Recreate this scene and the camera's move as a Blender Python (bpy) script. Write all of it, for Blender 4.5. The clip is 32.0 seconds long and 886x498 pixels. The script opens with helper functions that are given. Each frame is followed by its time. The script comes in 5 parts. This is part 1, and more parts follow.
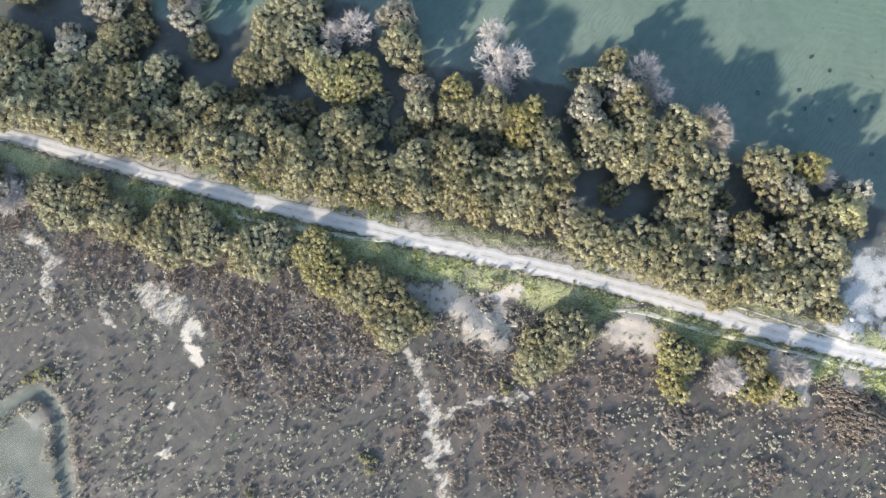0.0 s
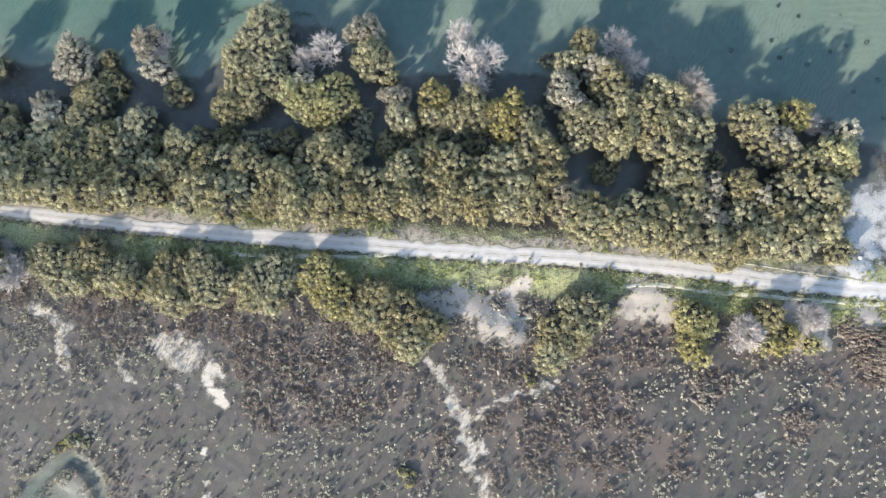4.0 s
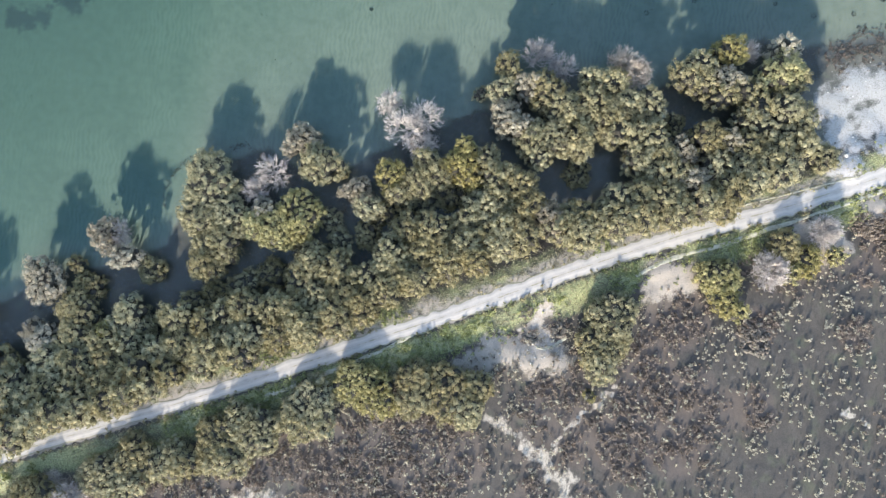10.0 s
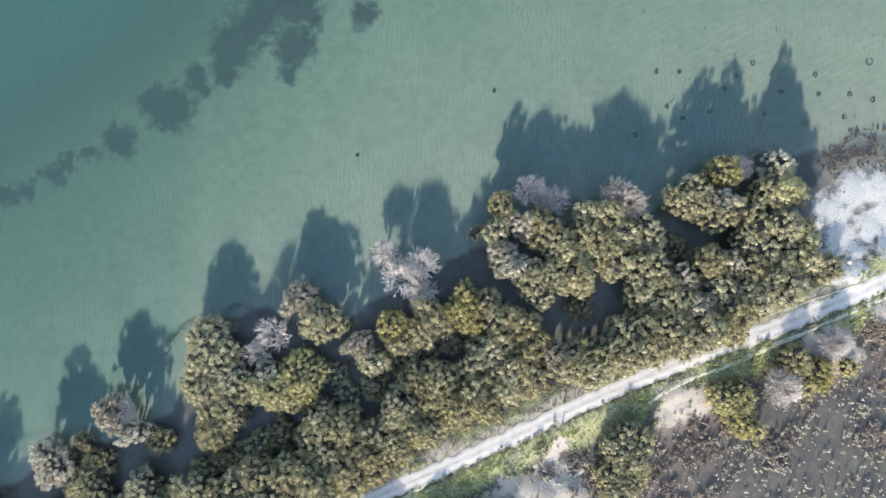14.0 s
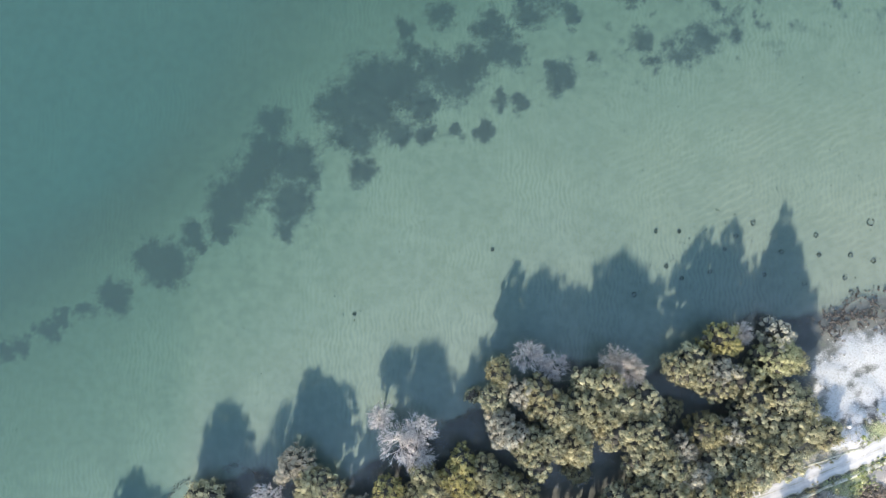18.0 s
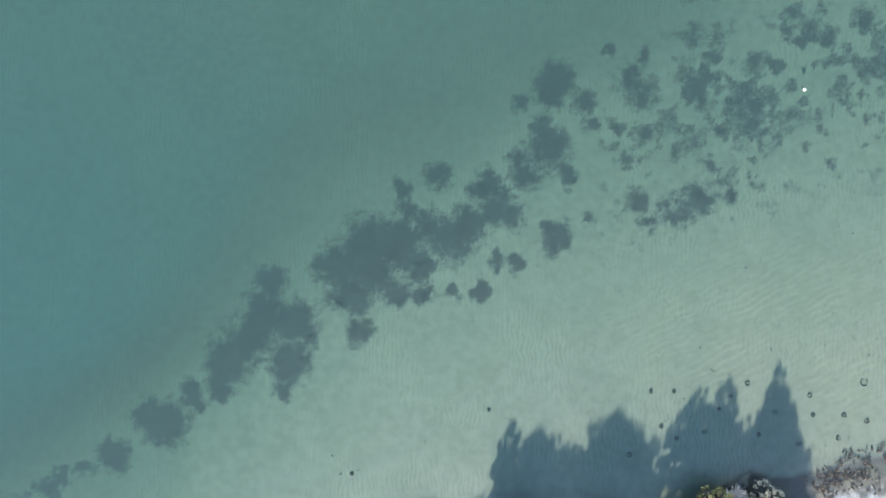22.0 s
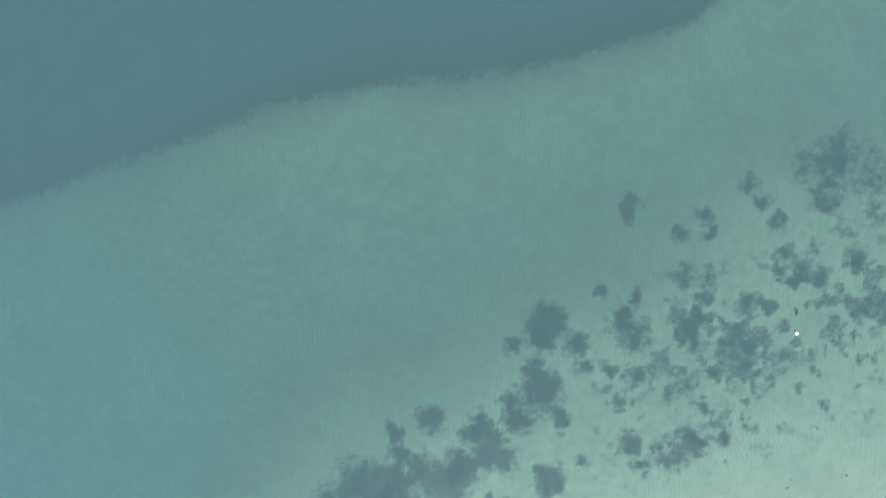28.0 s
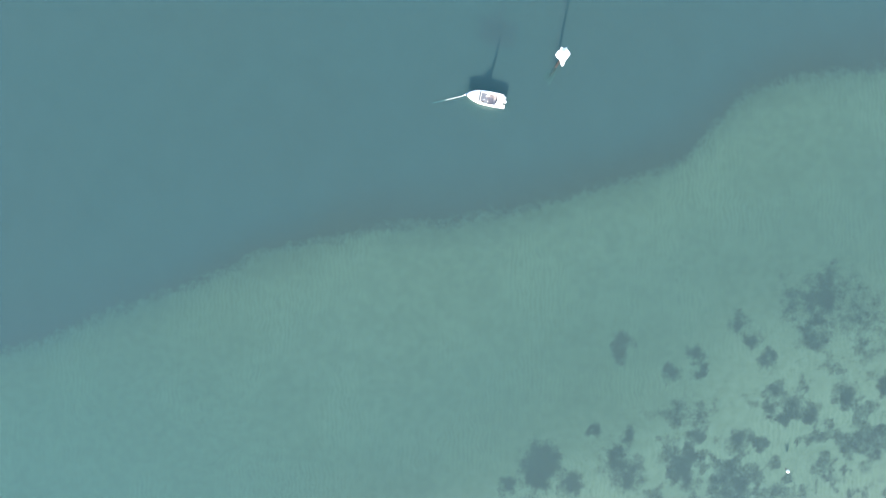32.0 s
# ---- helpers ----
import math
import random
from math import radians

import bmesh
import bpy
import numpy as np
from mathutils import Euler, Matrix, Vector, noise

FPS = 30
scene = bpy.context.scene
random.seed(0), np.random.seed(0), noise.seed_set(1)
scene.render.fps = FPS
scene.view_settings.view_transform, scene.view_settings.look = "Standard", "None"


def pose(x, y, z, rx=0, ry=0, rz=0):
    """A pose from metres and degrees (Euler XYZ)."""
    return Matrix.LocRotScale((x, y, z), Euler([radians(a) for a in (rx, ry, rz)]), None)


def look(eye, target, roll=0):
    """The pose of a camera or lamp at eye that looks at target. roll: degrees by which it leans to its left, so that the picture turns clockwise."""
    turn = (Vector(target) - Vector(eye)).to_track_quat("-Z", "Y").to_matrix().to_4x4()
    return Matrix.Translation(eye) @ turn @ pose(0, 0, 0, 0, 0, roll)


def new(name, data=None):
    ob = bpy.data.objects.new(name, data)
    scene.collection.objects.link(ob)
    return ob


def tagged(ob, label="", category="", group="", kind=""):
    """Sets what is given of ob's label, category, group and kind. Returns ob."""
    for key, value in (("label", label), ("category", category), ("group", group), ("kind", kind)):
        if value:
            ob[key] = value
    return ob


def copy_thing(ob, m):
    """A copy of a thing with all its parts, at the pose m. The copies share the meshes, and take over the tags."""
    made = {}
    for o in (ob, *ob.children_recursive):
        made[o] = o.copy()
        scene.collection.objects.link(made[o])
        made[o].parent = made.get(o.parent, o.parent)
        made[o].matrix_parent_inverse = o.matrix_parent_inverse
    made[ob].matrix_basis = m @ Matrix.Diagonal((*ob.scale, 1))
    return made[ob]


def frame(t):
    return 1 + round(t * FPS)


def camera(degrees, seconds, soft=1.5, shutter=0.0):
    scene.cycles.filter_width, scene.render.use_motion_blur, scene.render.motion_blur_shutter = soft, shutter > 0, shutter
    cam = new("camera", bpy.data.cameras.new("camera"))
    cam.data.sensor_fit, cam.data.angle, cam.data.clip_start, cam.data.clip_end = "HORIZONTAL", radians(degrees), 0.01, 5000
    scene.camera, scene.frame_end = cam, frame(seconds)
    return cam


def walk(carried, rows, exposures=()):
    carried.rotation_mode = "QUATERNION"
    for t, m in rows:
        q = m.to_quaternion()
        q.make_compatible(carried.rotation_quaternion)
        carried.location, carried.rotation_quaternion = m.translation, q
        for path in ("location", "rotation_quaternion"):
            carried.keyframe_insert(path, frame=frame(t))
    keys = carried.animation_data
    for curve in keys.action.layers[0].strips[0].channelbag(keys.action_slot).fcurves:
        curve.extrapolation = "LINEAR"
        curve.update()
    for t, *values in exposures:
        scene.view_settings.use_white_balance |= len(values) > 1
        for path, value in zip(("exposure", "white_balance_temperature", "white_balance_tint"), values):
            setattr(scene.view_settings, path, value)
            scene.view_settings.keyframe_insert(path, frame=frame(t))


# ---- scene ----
cam = camera(72.0, 32.0, soft=1.15)
ROWS = [
    (0, -0.00, -0.00, 99.99, 0.11, -0.35, 37.17),
    (0.5, -0.18, 0.04, 100.00, 0.11, -0.35, 35.89),
    (1, -0.25, 0.10, 99.99, 0.11, -0.35, 34.96),
    (1.5, -0.35, 0.13, 99.90, 0.11, -0.35, 34.13),
    (2, -0.47, 0.19, 100.03, 0.11, -0.35, 33.04),
    (2.5, -0.64, 0.23, 100.13, 0.11, -0.35, 31.94),
    (3, -0.74, 0.33, 100.23, 0.11, -0.35, 30.74),
    (3.5, -0.82, 0.41, 100.25, 0.11, -0.35, 29.47),
    (5.5, -1.43, 1.07, 100.32, 0.11, -0.35, 22.38),
    (6, -1.64, 1.44, 100.41, 0.11, -0.35, 20.45),
    (6.5, -1.88, 1.87, 100.47, 0.11, -0.35, 18.49),
    (7, -2.11, 2.36, 100.53, 0.11, -0.35, 16.54),
    (7.5, -2.43, 2.96, 100.56, 0.11, -0.35, 14.62),
    (8, -2.73, 3.73, 100.62, 0.11, -0.35, 12.69),
    (8.5, -3.13, 4.82, 100.75, 0.11, -0.35, 10.78),
    (9, -3.57, 6.31, 100.63, 0.11, -0.35, 8.85),
    (9.5, -3.96, 8.17, 100.40, 0.11, -0.35, 6.95),
    (10, -4.37, 10.31, 100.11, 0.11, -0.35, 5.12),
    (10.5, -4.85, 12.77, 99.91, 0.11, -0.35, 3.16),
    (11, -5.28, 15.44, 99.79, 0.11, -0.35, 1.34),
    (11.5, -5.64, 18.33, 99.74, 0.11, -0.35, -0.26),
    (12, -5.84, 21.12, 99.55, 0.11, -0.35, -0.71),
    (12.5, -5.92, 24.11, 99.51, 0.11, -0.35, -0.60),
    (13, -5.74, 27.41, 99.51, 0.11, -0.35, -0.17),
    (13.5, -5.75, 30.46, 99.26, 0.11, -0.35, 0.04),
    (14, -5.74, 33.48, 98.96, 0.11, -0.35, 0.07),
    (14.5, -5.77, 36.69, 98.72, 0.11, -0.35, 0.11),
    (16.5, -5.62, 49.59, 98.35, 0.11, -0.35, 0.28),
    (17, -5.54, 52.80, 98.28, 0.11, -0.35, 0.35),
    (17.5, -5.49, 56.09, 98.30, 0.11, -0.35, 0.42),
    (18, -5.43, 59.40, 98.31, 0.11, -0.35, 0.38),
    (18.5, -5.36, 62.69, 98.35, 0.11, -0.35, 0.38),
    (19, -5.30, 65.94, 98.37, 0.11, -0.35, 0.41),
    (19.5, -5.27, 69.21, 98.54, 0.11, -0.35, 0.42),
    (20, -5.19, 72.48, 98.68, 0.11, -0.35, 0.44),
    (20.5, -5.16, 75.69, 98.82, 0.11, -0.35, 0.44),
    (21, -5.13, 79.00, 98.87, 0.11, -0.35, 0.39),
    (21.5, -5.11, 82.33, 98.99, 0.11, -0.35, 0.36),
    (22, -5.10, 85.55, 99.15, 0.11, -0.35, 0.42),
    (22.5, -5.09, 88.75, 99.29, 0.11, -0.35, 0.49),
    (23, -5.10, 92.09, 99.27, 0.11, -0.35, 0.49),
    (23.5, -5.07, 95.35, 99.34, 0.11, -0.35, 0.58),
    (24, -5.09, 98.45, 99.42, 0.11, -0.35, 0.57),
    (24.5, -5.06, 101.77, 99.37, 0.11, -0.35, 0.58),
    (25, -4.87, 105.36, 99.13, 0.11, -0.35, 0.34),
    (25.5, -4.65, 109.04, 98.80, 0.11, -0.35, 0.02),
    (27.5, -4.10, 122.49, 98.90, 0.11, -0.35, 0.07),
    (28, -3.96, 125.71, 99.03, 0.11, -0.35, 0.04),
    (28.5, -3.76, 128.88, 99.19, 0.11, -0.35, -0.08),
    (29, -3.35, 132.26, 99.32, 0.11, -0.35, -0.56),
    (29.5, -2.94, 135.71, 99.34, 0.11, -0.35, -1.25),
    (30, -2.69, 138.77, 99.45, 0.11, -0.35, -1.41),
    (30.5, -2.70, 141.46, 99.72, 0.11, -0.35, -1.23),
    (31, -2.82, 144.11, 99.99, 0.11, -0.35, -0.99),
    (31.5, -2.86, 146.78, 100.28, 0.11, -0.35, -0.98),
    (32, -2.72, 149.53, 100.46, 0.11, -0.35, -0.83),
]
EXPOSURES = [(0.0, 0.95), (9.0, 0.95), (12.0, 1.0), (14.0, 1.05), (17.0, 1.13), (19.0, 1.15), (21.0, 1.19), (23.0, 1.25), (25.0, 1.40), (28.0, 1.58), (32.0, 1.68)]
walk(cam, [(t, pose(x, y, z, rx, ry, rz)) for t, x, y, z, rx, ry, rz in ROWS], EXPOSURES)

# ---- daylight ----
SUN_ELEVATION, SHADOW_X, SHADOW_Y = 20.5, 0.20, 0.975
world = bpy.data.worlds.new("world")
scene.world = world
world.use_nodes = True
sky = world.node_tree.nodes.new("ShaderNodeTexSky")
sky.sky_type, sky.sun_disc = "NISHITA", False
sky.sun_elevation, sky.sun_rotation = radians(SUN_ELEVATION), math.atan2(-SHADOW_X, -SHADOW_Y)
background = world.node_tree.nodes["Background"]
background.inputs["Strength"].default_value = 0.27
world.node_tree.links.new(sky.outputs["Color"], background.inputs["Color"])
sun_data = bpy.data.lights.new("sun", "SUN")
sun_data.energy, sun_data.angle, sun_data.color = 4.7, radians(1.4), (1.0, 0.925, 0.82)
sun = new("sun", sun_data)
rise = math.tan(radians(SUN_ELEVATION))
sun.matrix_world = look((-SHADOW_X * 100, -SHADOW_Y * 100, rise * 100), (0, 0, 0))

# ---- plan of the place ----
OLIVE_CROWNS_A = [(-67.5, -24.1, 2.7), (-66.1, -18.2, 2.7), (-64.6, -21.9, 2.8), (-63.6, -17.5, 3.5), (-63.5, -13.3, 3.4), (-61.3, -20.5, 2.8), (-61.1, -8.9, 3.0), (-61.1, -4.3, 3.0), (-59.2, -16.6, 2.7), (-59.0, -12.9, 3.5), (-57.6, -19.2, 2.7), (-55.7, -8.7, 2.8), (-54.6, -15.2, 3.1), (-54.2, -11.9, 3.2), (-53.9, -17.8, 2.5), (-52.6, -5.0, 3.2), (-52.2, -9.0, 2.5), (-50.3, -16.0, 2.5), (-49.4, -12.8, 2.8), (-47.0, -14.6, 2.1), (-46.8, -9.2, 2.5), (-45.0, -11.9, 1.9), (-44.2, -3.9, 2.5), (-44.1, -12.8, 1.8), (-43.0, -8.1, 3.2), (-42.8, 12.2, 3.2), (-41.5, 17.7, 4.1), (-41.4, 5.2, 2.3), (-40.3, 4.0, 1.8), (-39.8, -4.9, 2.1), (-39.5, 8.0, 3.4)]
OLIVE_CROWNS_B = [(-39.4, -10.7, 2.2), (-39.2, -8.4, 2.8), (-38.2, 12.9, 3.5), (-37.2, -2.7, 2.3), (-35.5, -6.8, 3.0), (-34.9, -1.1, 2.1), (-33.5, -9.0, 2.3), (-32.6, -1.3, 1.9), (-32.3, -5.4, 2.7), (-29.4, -1.3, 2.7), (-28.2, -5.1, 2.5), (-26.7, -1.0, 2.5), (-25.8, 3.9, 2.3), (-24.8, -4.1, 2.7), (-24.4, 22.3, 3.2), (-24.3, -3.0, 3.2), (-23.8, 6.3, 3.0), (-23.3, 1.4, 3.2), (-20.5, 6.0, 2.7), (-19.6, -1.6, 3.2), (-18.6, 2.8, 3.2), (-16.3, 16.0, 1.9), (-15.6, 0.5, 3.0), (-15.6, 5.1, 2.3), (-12.7, 3.2, 3.0), (-12.0, 8.5, 3.2), (-11.4, 18.8, 1.9), (-10.4, 6.2, 2.7), (-9.3, 13.4, 2.5), (-8.7, 20.6, 2.5), (-7.9, 5.5, 3.0), (-7.4, 24.2, 1.9)]
OLIVE_CROWNS_C = [(-7.3, 9.9, 2.1), (-5.9, 22.3, 2.3), (-5.7, 13.6, 2.7), (-5.2, 10.5, 3.0), (-2.8, 8.5, 2.8), (-0.3, 15.7, 2.1), (0.0, 11.6, 2.7), (1.2, 9.2, 2.5), (1.9, 17.7, 2.7), (2.1, 24.7, 2.5), (2.2, 13.6, 2.7), (3.3, 36.2, 1.9), (3.7, 22.7, 2.7), (3.9, 40.5, 1.9), (4.1, 19.7, 2.3), (4.6, 14.8, 2.7), (4.9, 12.1, 2.7), (6.9, 16.4, 2.7), (7.1, 22.0, 2.5), (8.6, 13.7, 2.8), (8.7, 29.0, 2.5), (8.9, 18.9, 2.1), (10.0, 26.1, 1.8), (10.1, 36.8, 2.7), (12.3, 29.6, 3.0), (13.2, 34.0, 3.0), (13.7, 15.2, 2.3), (15.7, 16.3, 2.7), (15.9, 29.7, 2.7), (16.2, 28.6, 2.1), (17.0, 32.4, 2.8), (17.5, 14.9, 2.7)]
OLIVE_CROWNS_D = [(17.5, 18.2, 2.1), (17.5, 35.3, 2.7), (17.8, 39.1, 2.1), (19.8, 16.6, 1.9), (20.1, 34.2, 2.7), (20.6, 39.0, 2.3), (21.1, 18.3, 2.5), (21.9, 31.5, 2.3), (22.4, 35.9, 2.3), (23.1, 21.2, 2.3), (23.8, 17.3, 2.5), (25.2, 31.1, 2.5), (25.8, 27.6, 2.5), (26.5, 36.2, 2.5), (26.7, 21.4, 2.7), (26.8, 18.2, 2.3), (28.0, 31.0, 2.3), (29.3, 25.4, 2.7), (29.3, 28.2, 2.5), (30.0, 21.4, 2.7), (31.5, 25.6, 2.5), (32.0, 19.3, 2.7), (32.5, 41.2, 2.5), (34.2, 43.1, 1.9), (34.7, 40.0, 1.9), (36.2, 31.6, 2.5), (36.6, 21.1, 2.8), (37.5, 38.3, 2.1), (37.9, 27.5, 2.7), (39.4, 21.0, 2.3), (39.9, 23.9, 2.8), (41.3, 39.6, 2.3)]
OLIVE_CROWNS_E = [(41.8, 26.8, 2.5), (42.1, 35.2, 1.9), (42.5, 30.7, 2.5), (43.3, 24.9, 2.1), (43.5, 37.0, 2.3), (44.3, 34.1, 2.3), (45.0, 28.7, 2.7), (47.1, 31.1, 2.7), (47.9, 26.8, 2.1), (48.1, 37.0, 2.5), (48.7, 28.8, 2.3), (49.3, 42.5, 2.1), (50.2, 33.0, 2.5), (50.7, 36.0, 2.1), (51.5, 32.0, 1.9)]
OLIVE_CROWNS = OLIVE_CROWNS_A + OLIVE_CROWNS_B + OLIVE_CROWNS_C + OLIVE_CROWNS_D + OLIVE_CROWNS_E
YELLOW_CROWNS = [(-55.7, -7.0, 1.6), (-33.3, 11.8, 2.5), (-30.5, 11.7, 4.1), (-26.9, 13.7, 3.9), (-13.3, 21.5, 2.5), (-1.7, 23.6, 3.2), (-1.6, 26.8, 1.9), (38.5, 45.8, 2.5), (46.8, 43.1, 3.4)]
PALE_CROWNS = [(-67.7, -8.1, 1.8), (-66.5, -0.1, 3.4), (-65.8, -10.0, 2.8), (-57.4, 7.9, 2.7), (-54.0, 4.9, 2.1), (-32.6, 14.3, 1.9), (-27.8, 25.9, 2.8), (-18.2, 18.6, 2.3), (4.1, 32.2, 2.5), (6.4, 30.6, 2.3), (7.2, 37.3, 2.1), (12.3, 17.1, 2.5), (32.3, 29.1, 2.3), (34.6, 24.7, 2.7), (38.1, 41.0, 2.3), (39.5, 31.7, 1.8), (47.2, 46.5, 2.1)]
BARE_CROWNS = [(22.1, 41.8, 3.0), (24.2, 40.8, 2.5)]
BUSH_CROWNS = [(-50.2, 2.9, 2.1), (-20.9, 21.2, 0.8), (0.1, 36.2, 1.2), (16.9, 24.8, 2.2), (56.5, 30.6, 2.2)]
GREY_CROWNS = [(-55.9, 8.3, 2.0), (-34.2, 17.2, 1.8), (-31.9, 20.4, 2.7), (8.6, 42.8, 2.1), (12.7, 41.5, 1.8), (42.2, 46.5, 1.6)]
WHITE_CROWNS = [(-14.4, 33.1, 2.0), (-11.5, 29.1, 3.4), (-8.6, 26.7, 2.3), (-8.6, 31.2, 2.8)]
SOUTH_OLIVE_CROWNS = [(-54.6, -30.2, 3.5), (-51.0, -31.2, 2.9), (-50.4, -27.4, 3.3), (-44.8, -27.4, 3.3), (-41.9, -27.1, 2.5), (-36.8, -23.0, 4.0), (-35.6, -26.1, 3.1), (-33.8, -20.2, 2.7), (-31.0, -20.9, 3.8), (-24.0, -19.0, 3.1), (-22.4, -16.6, 4.2), (-6.6, -10.4, 2.4), (-5.7, -13.1, 3.3), (-0.7, -12.2, 4.2), (2.3, -14.7, 2.5), (3.6, -11.1, 2.2), (22.9, -2.8, 3.6), (23.1, -6.1, 2.5), (24.2, 1.6, 3.8), (50.9, 16.1, 2.2)]
SOUTH_YELLOW_CROWNS = [(-15.9, -11.7, 3.6), (-12.5, -13.9, 3.6), (40.9, 9.7, 3.6), (42.1, 6.6, 2.4), (44.1, 4.7, 1.8), (52.2, 11.4, 1.6), (54.5, 13.7, 2.5), (59.2, 15.0, 1.5)]
SOUTH_GREY_CROWNS = [(-59.7, -34.7, 2.9), (49.0, 11.8, 3.1), (56.9, 18.9, 2.4)]
SHADE_CROWNS = [(-59.9, -0.4, 2.4), (-62.3, 2.8, 1.4), (-49.4, -7.1, 2.2), (-43.4, -1.7, 1.9), (-39.2, 0.0, 2.2), (-35.0, 1.9, 2.6), (-30.9, 4.1, 2.6), (-26.1, 8.8, 1.9), (-22.3, 13.6, 1.9), (-20.5, 10.5, 2.0), (-16.1, 11.8, 2.2), (-13.4, 15.5, 2.0), (-8.1, 17.5, 2.6), (-3.3, 19.9, 3.0), (31.9, 34.2, 1.7)]
WEST_CROWNS = [(-79.2, -7.2, 2.6), (-78.3, -23.2, 3.7), (-77.3, -18.2, 3.9), (-74.4, -24.3, 3.5), (-73.2, -21.3, 4.0), (-73.2, -14.8, 3.7), (-69.8, -18.2, 4.0)]
SOUTH_WEST_CROWNS = [(-68.4, -39.8, 3.7), (-64.4, -35.5, 3.9)]
MARSH_BUSHES = [(-40.4, -56.9, 0.8), (-39.1, -54.8, 1.0), (-37.1, -54.0, 0.7), (12.2, -34.7, 1.1), (10.8, -34.3, 0.7), (-0.7, -50.2, 0.7), (22.1, -11.2, 0.9)]
SHORE = [(-102.9, -20.2), (-88.3, -11.8), (-83.1, -7.9), (-74.8, -4.8), (-64.7, 1.9), (-55.5, 3.6), (-49.0, 7.2), (-43.3, 21.9), (-33.2, 23.6), (-22.2, 21.1), (-16.6, 24.8), (-4.6, 31.5), (3.8, 35.6), (15.0, 41.9), (27.0, 39.9), (36.3, 42.6), (45.7, 50.4), (52.2, 48.5), (58.7, 50.2), (67.9, 52.0), (80.2, 53.7)]
GRASS_LINE = [(-94.0, 35.9), (-75.9, 43.3), (-64.0, 47.0), (-48.6, 56.2), (-39.5, 60.8), (-24.9, 67.3), (-6.6, 76.6), (15.4, 85.1), (33.8, 88.9), (67.8, 99.3), (84.7, 104.0)]
EDGE = [(-110.0, 121.0), (-75.8, 131.6), (-60.8, 135.6), (-47.7, 140.5), (-33.5, 146.3), (-19.4, 150.3), (-4.3, 151.8), (8.9, 153.1), (22.1, 156.2), (37.3, 160.5), (43.1, 164.8), (45.6, 170.9), (50.8, 173.2), (61.3, 175.4), (72.5, 176.7)]
TRACK = [(-88.8, -36.6), (-75.4, -31.0), (-67.1, -27.2), (-50.0, -20.5), (-33.1, -13.5), (-16.2, -6.2), (0.7, 1.1), (17.5, 8.9), (34.5, 16.2), (51.9, 22.6), (66.3, 28.6), (79.2, 34.6)]
FOOTPATH = [(27.9, 9.0), (31.5, 11.3), (35.7, 13.2), (40.1, 14.7), (46.9, 17.7), (52.9, 20.1), (56.3, 21.8), (61.5, 23.8), (66.6, 26.2), (73.2, 29.6)]
SIDE_PATH = [(-30.4, -15.7), (-26.9, -14.4), (-22.0, -11.8), (-17.0, -9.3), (-12.1, -6.7), (-7.3, -3.7)]
NORTH_PATH = [(43.8, 21.9), (48.0, 23.3), (53.0, 25.1), (58.0, 26.8), (62.3, 28.2)]
BANK_PATH = [(17.8, -2.1), (16.0, -3.3), (15.0, -4.5), (13.4, -4.1), (12.3, -4.0)]
SALT_WEST = [(-55.6, -38.6), (-53.3, -38.3), (-50.0, -39.3), (-47.6, -41.5), (-45.8, -44.3)]
SALT_MID = [(-38.5, -39.3), (-36.6, -40.7), (-34.8, -41.3)]
SALT_LONG = [(5.4, -16.7), (8.7, -17.5), (11.7, -19.9), (14.9, -21.5), (16.7, -22.4), (17.4, -25.4), (20.8, -25.2), (19.9, -28.9), (23.3, -29.6), (26.3, -32.0)]
SALT_BRANCH = [(16.2, -21.7), (18.4, -17.7), (21.2, -13.8), (24.2, -12.3), (25.9, -10.0)]
CREEK = [(-42.2, -72.1), (-41.4, -64.0), (-39.8, -60.0), (-38.1, -57.6), (-35.2, -57.7), (-32.4, -59.5), (-29.1, -63.3), (-24.2, -68.1), (-19.9, -72.6)]
CREEK_POOL = [(-36.3, -67.7, 6.0), (-28.8, -70.1, 4.5), (-38.5, -73.9, 6.0)]
SALT_SPOTS = [(-24.8, -34.1, 1.8), (-23.9, -36.9, 1.7), (-21.4, -37.9, 1.5), (-28.8, -38.9, 0.9), (-18.7, -46.8, 1.2), (-16.8, -51.2, 0.6), (-15.3, -53.0, 0.6), (-29.7, -33.8, 3.1), (-33.1, -34.6, 2.2)]
SALT_EAST = [(65.6, -10.8, 1.1), (72.5, -11.1, 1.0), (68.1, -11.6, 0.7), (74.1, -8.8, 0.6)]
PALE_BANK = [(5.7, -4.2, 2.0), (7.2, -5.6, 2.2), (9.6, -6.0, 2.2), (12.2, -6.8, 2.0), (14.2, -5.6, 2.0), (16.4, -6.4, 2.2), (32.6, 9.0, 3.3), (30.5, 6.7, 2.2), (36.4, 9.5, 2.4), (55.2, 18.0, 3.1), (59.7, 16.6, 2.8), (66.3, 23.1, 2.8), (-63.6, -33.2, 2.4), (-60.9, -33.7, 2.2)]
WHITE_GROUND = [(58.6, 40.1, 3.3), (61.4, 42.8, 3.1), (65.1, 43.7, 3.7), (59.4, 36.3, 2.8), (64.1, 37.2, 2.8), (68.8, 39.9, 4.6), (66.9, 33.5, 2.2), (74.4, 42.7, 5.5), (61.3, 33.5, 1.8), (57.1, 33.6, 2.0), (56.9, 38.2, 2.0), (61.2, 29.8, 1.8), (58.4, 29.4, 1.5)]
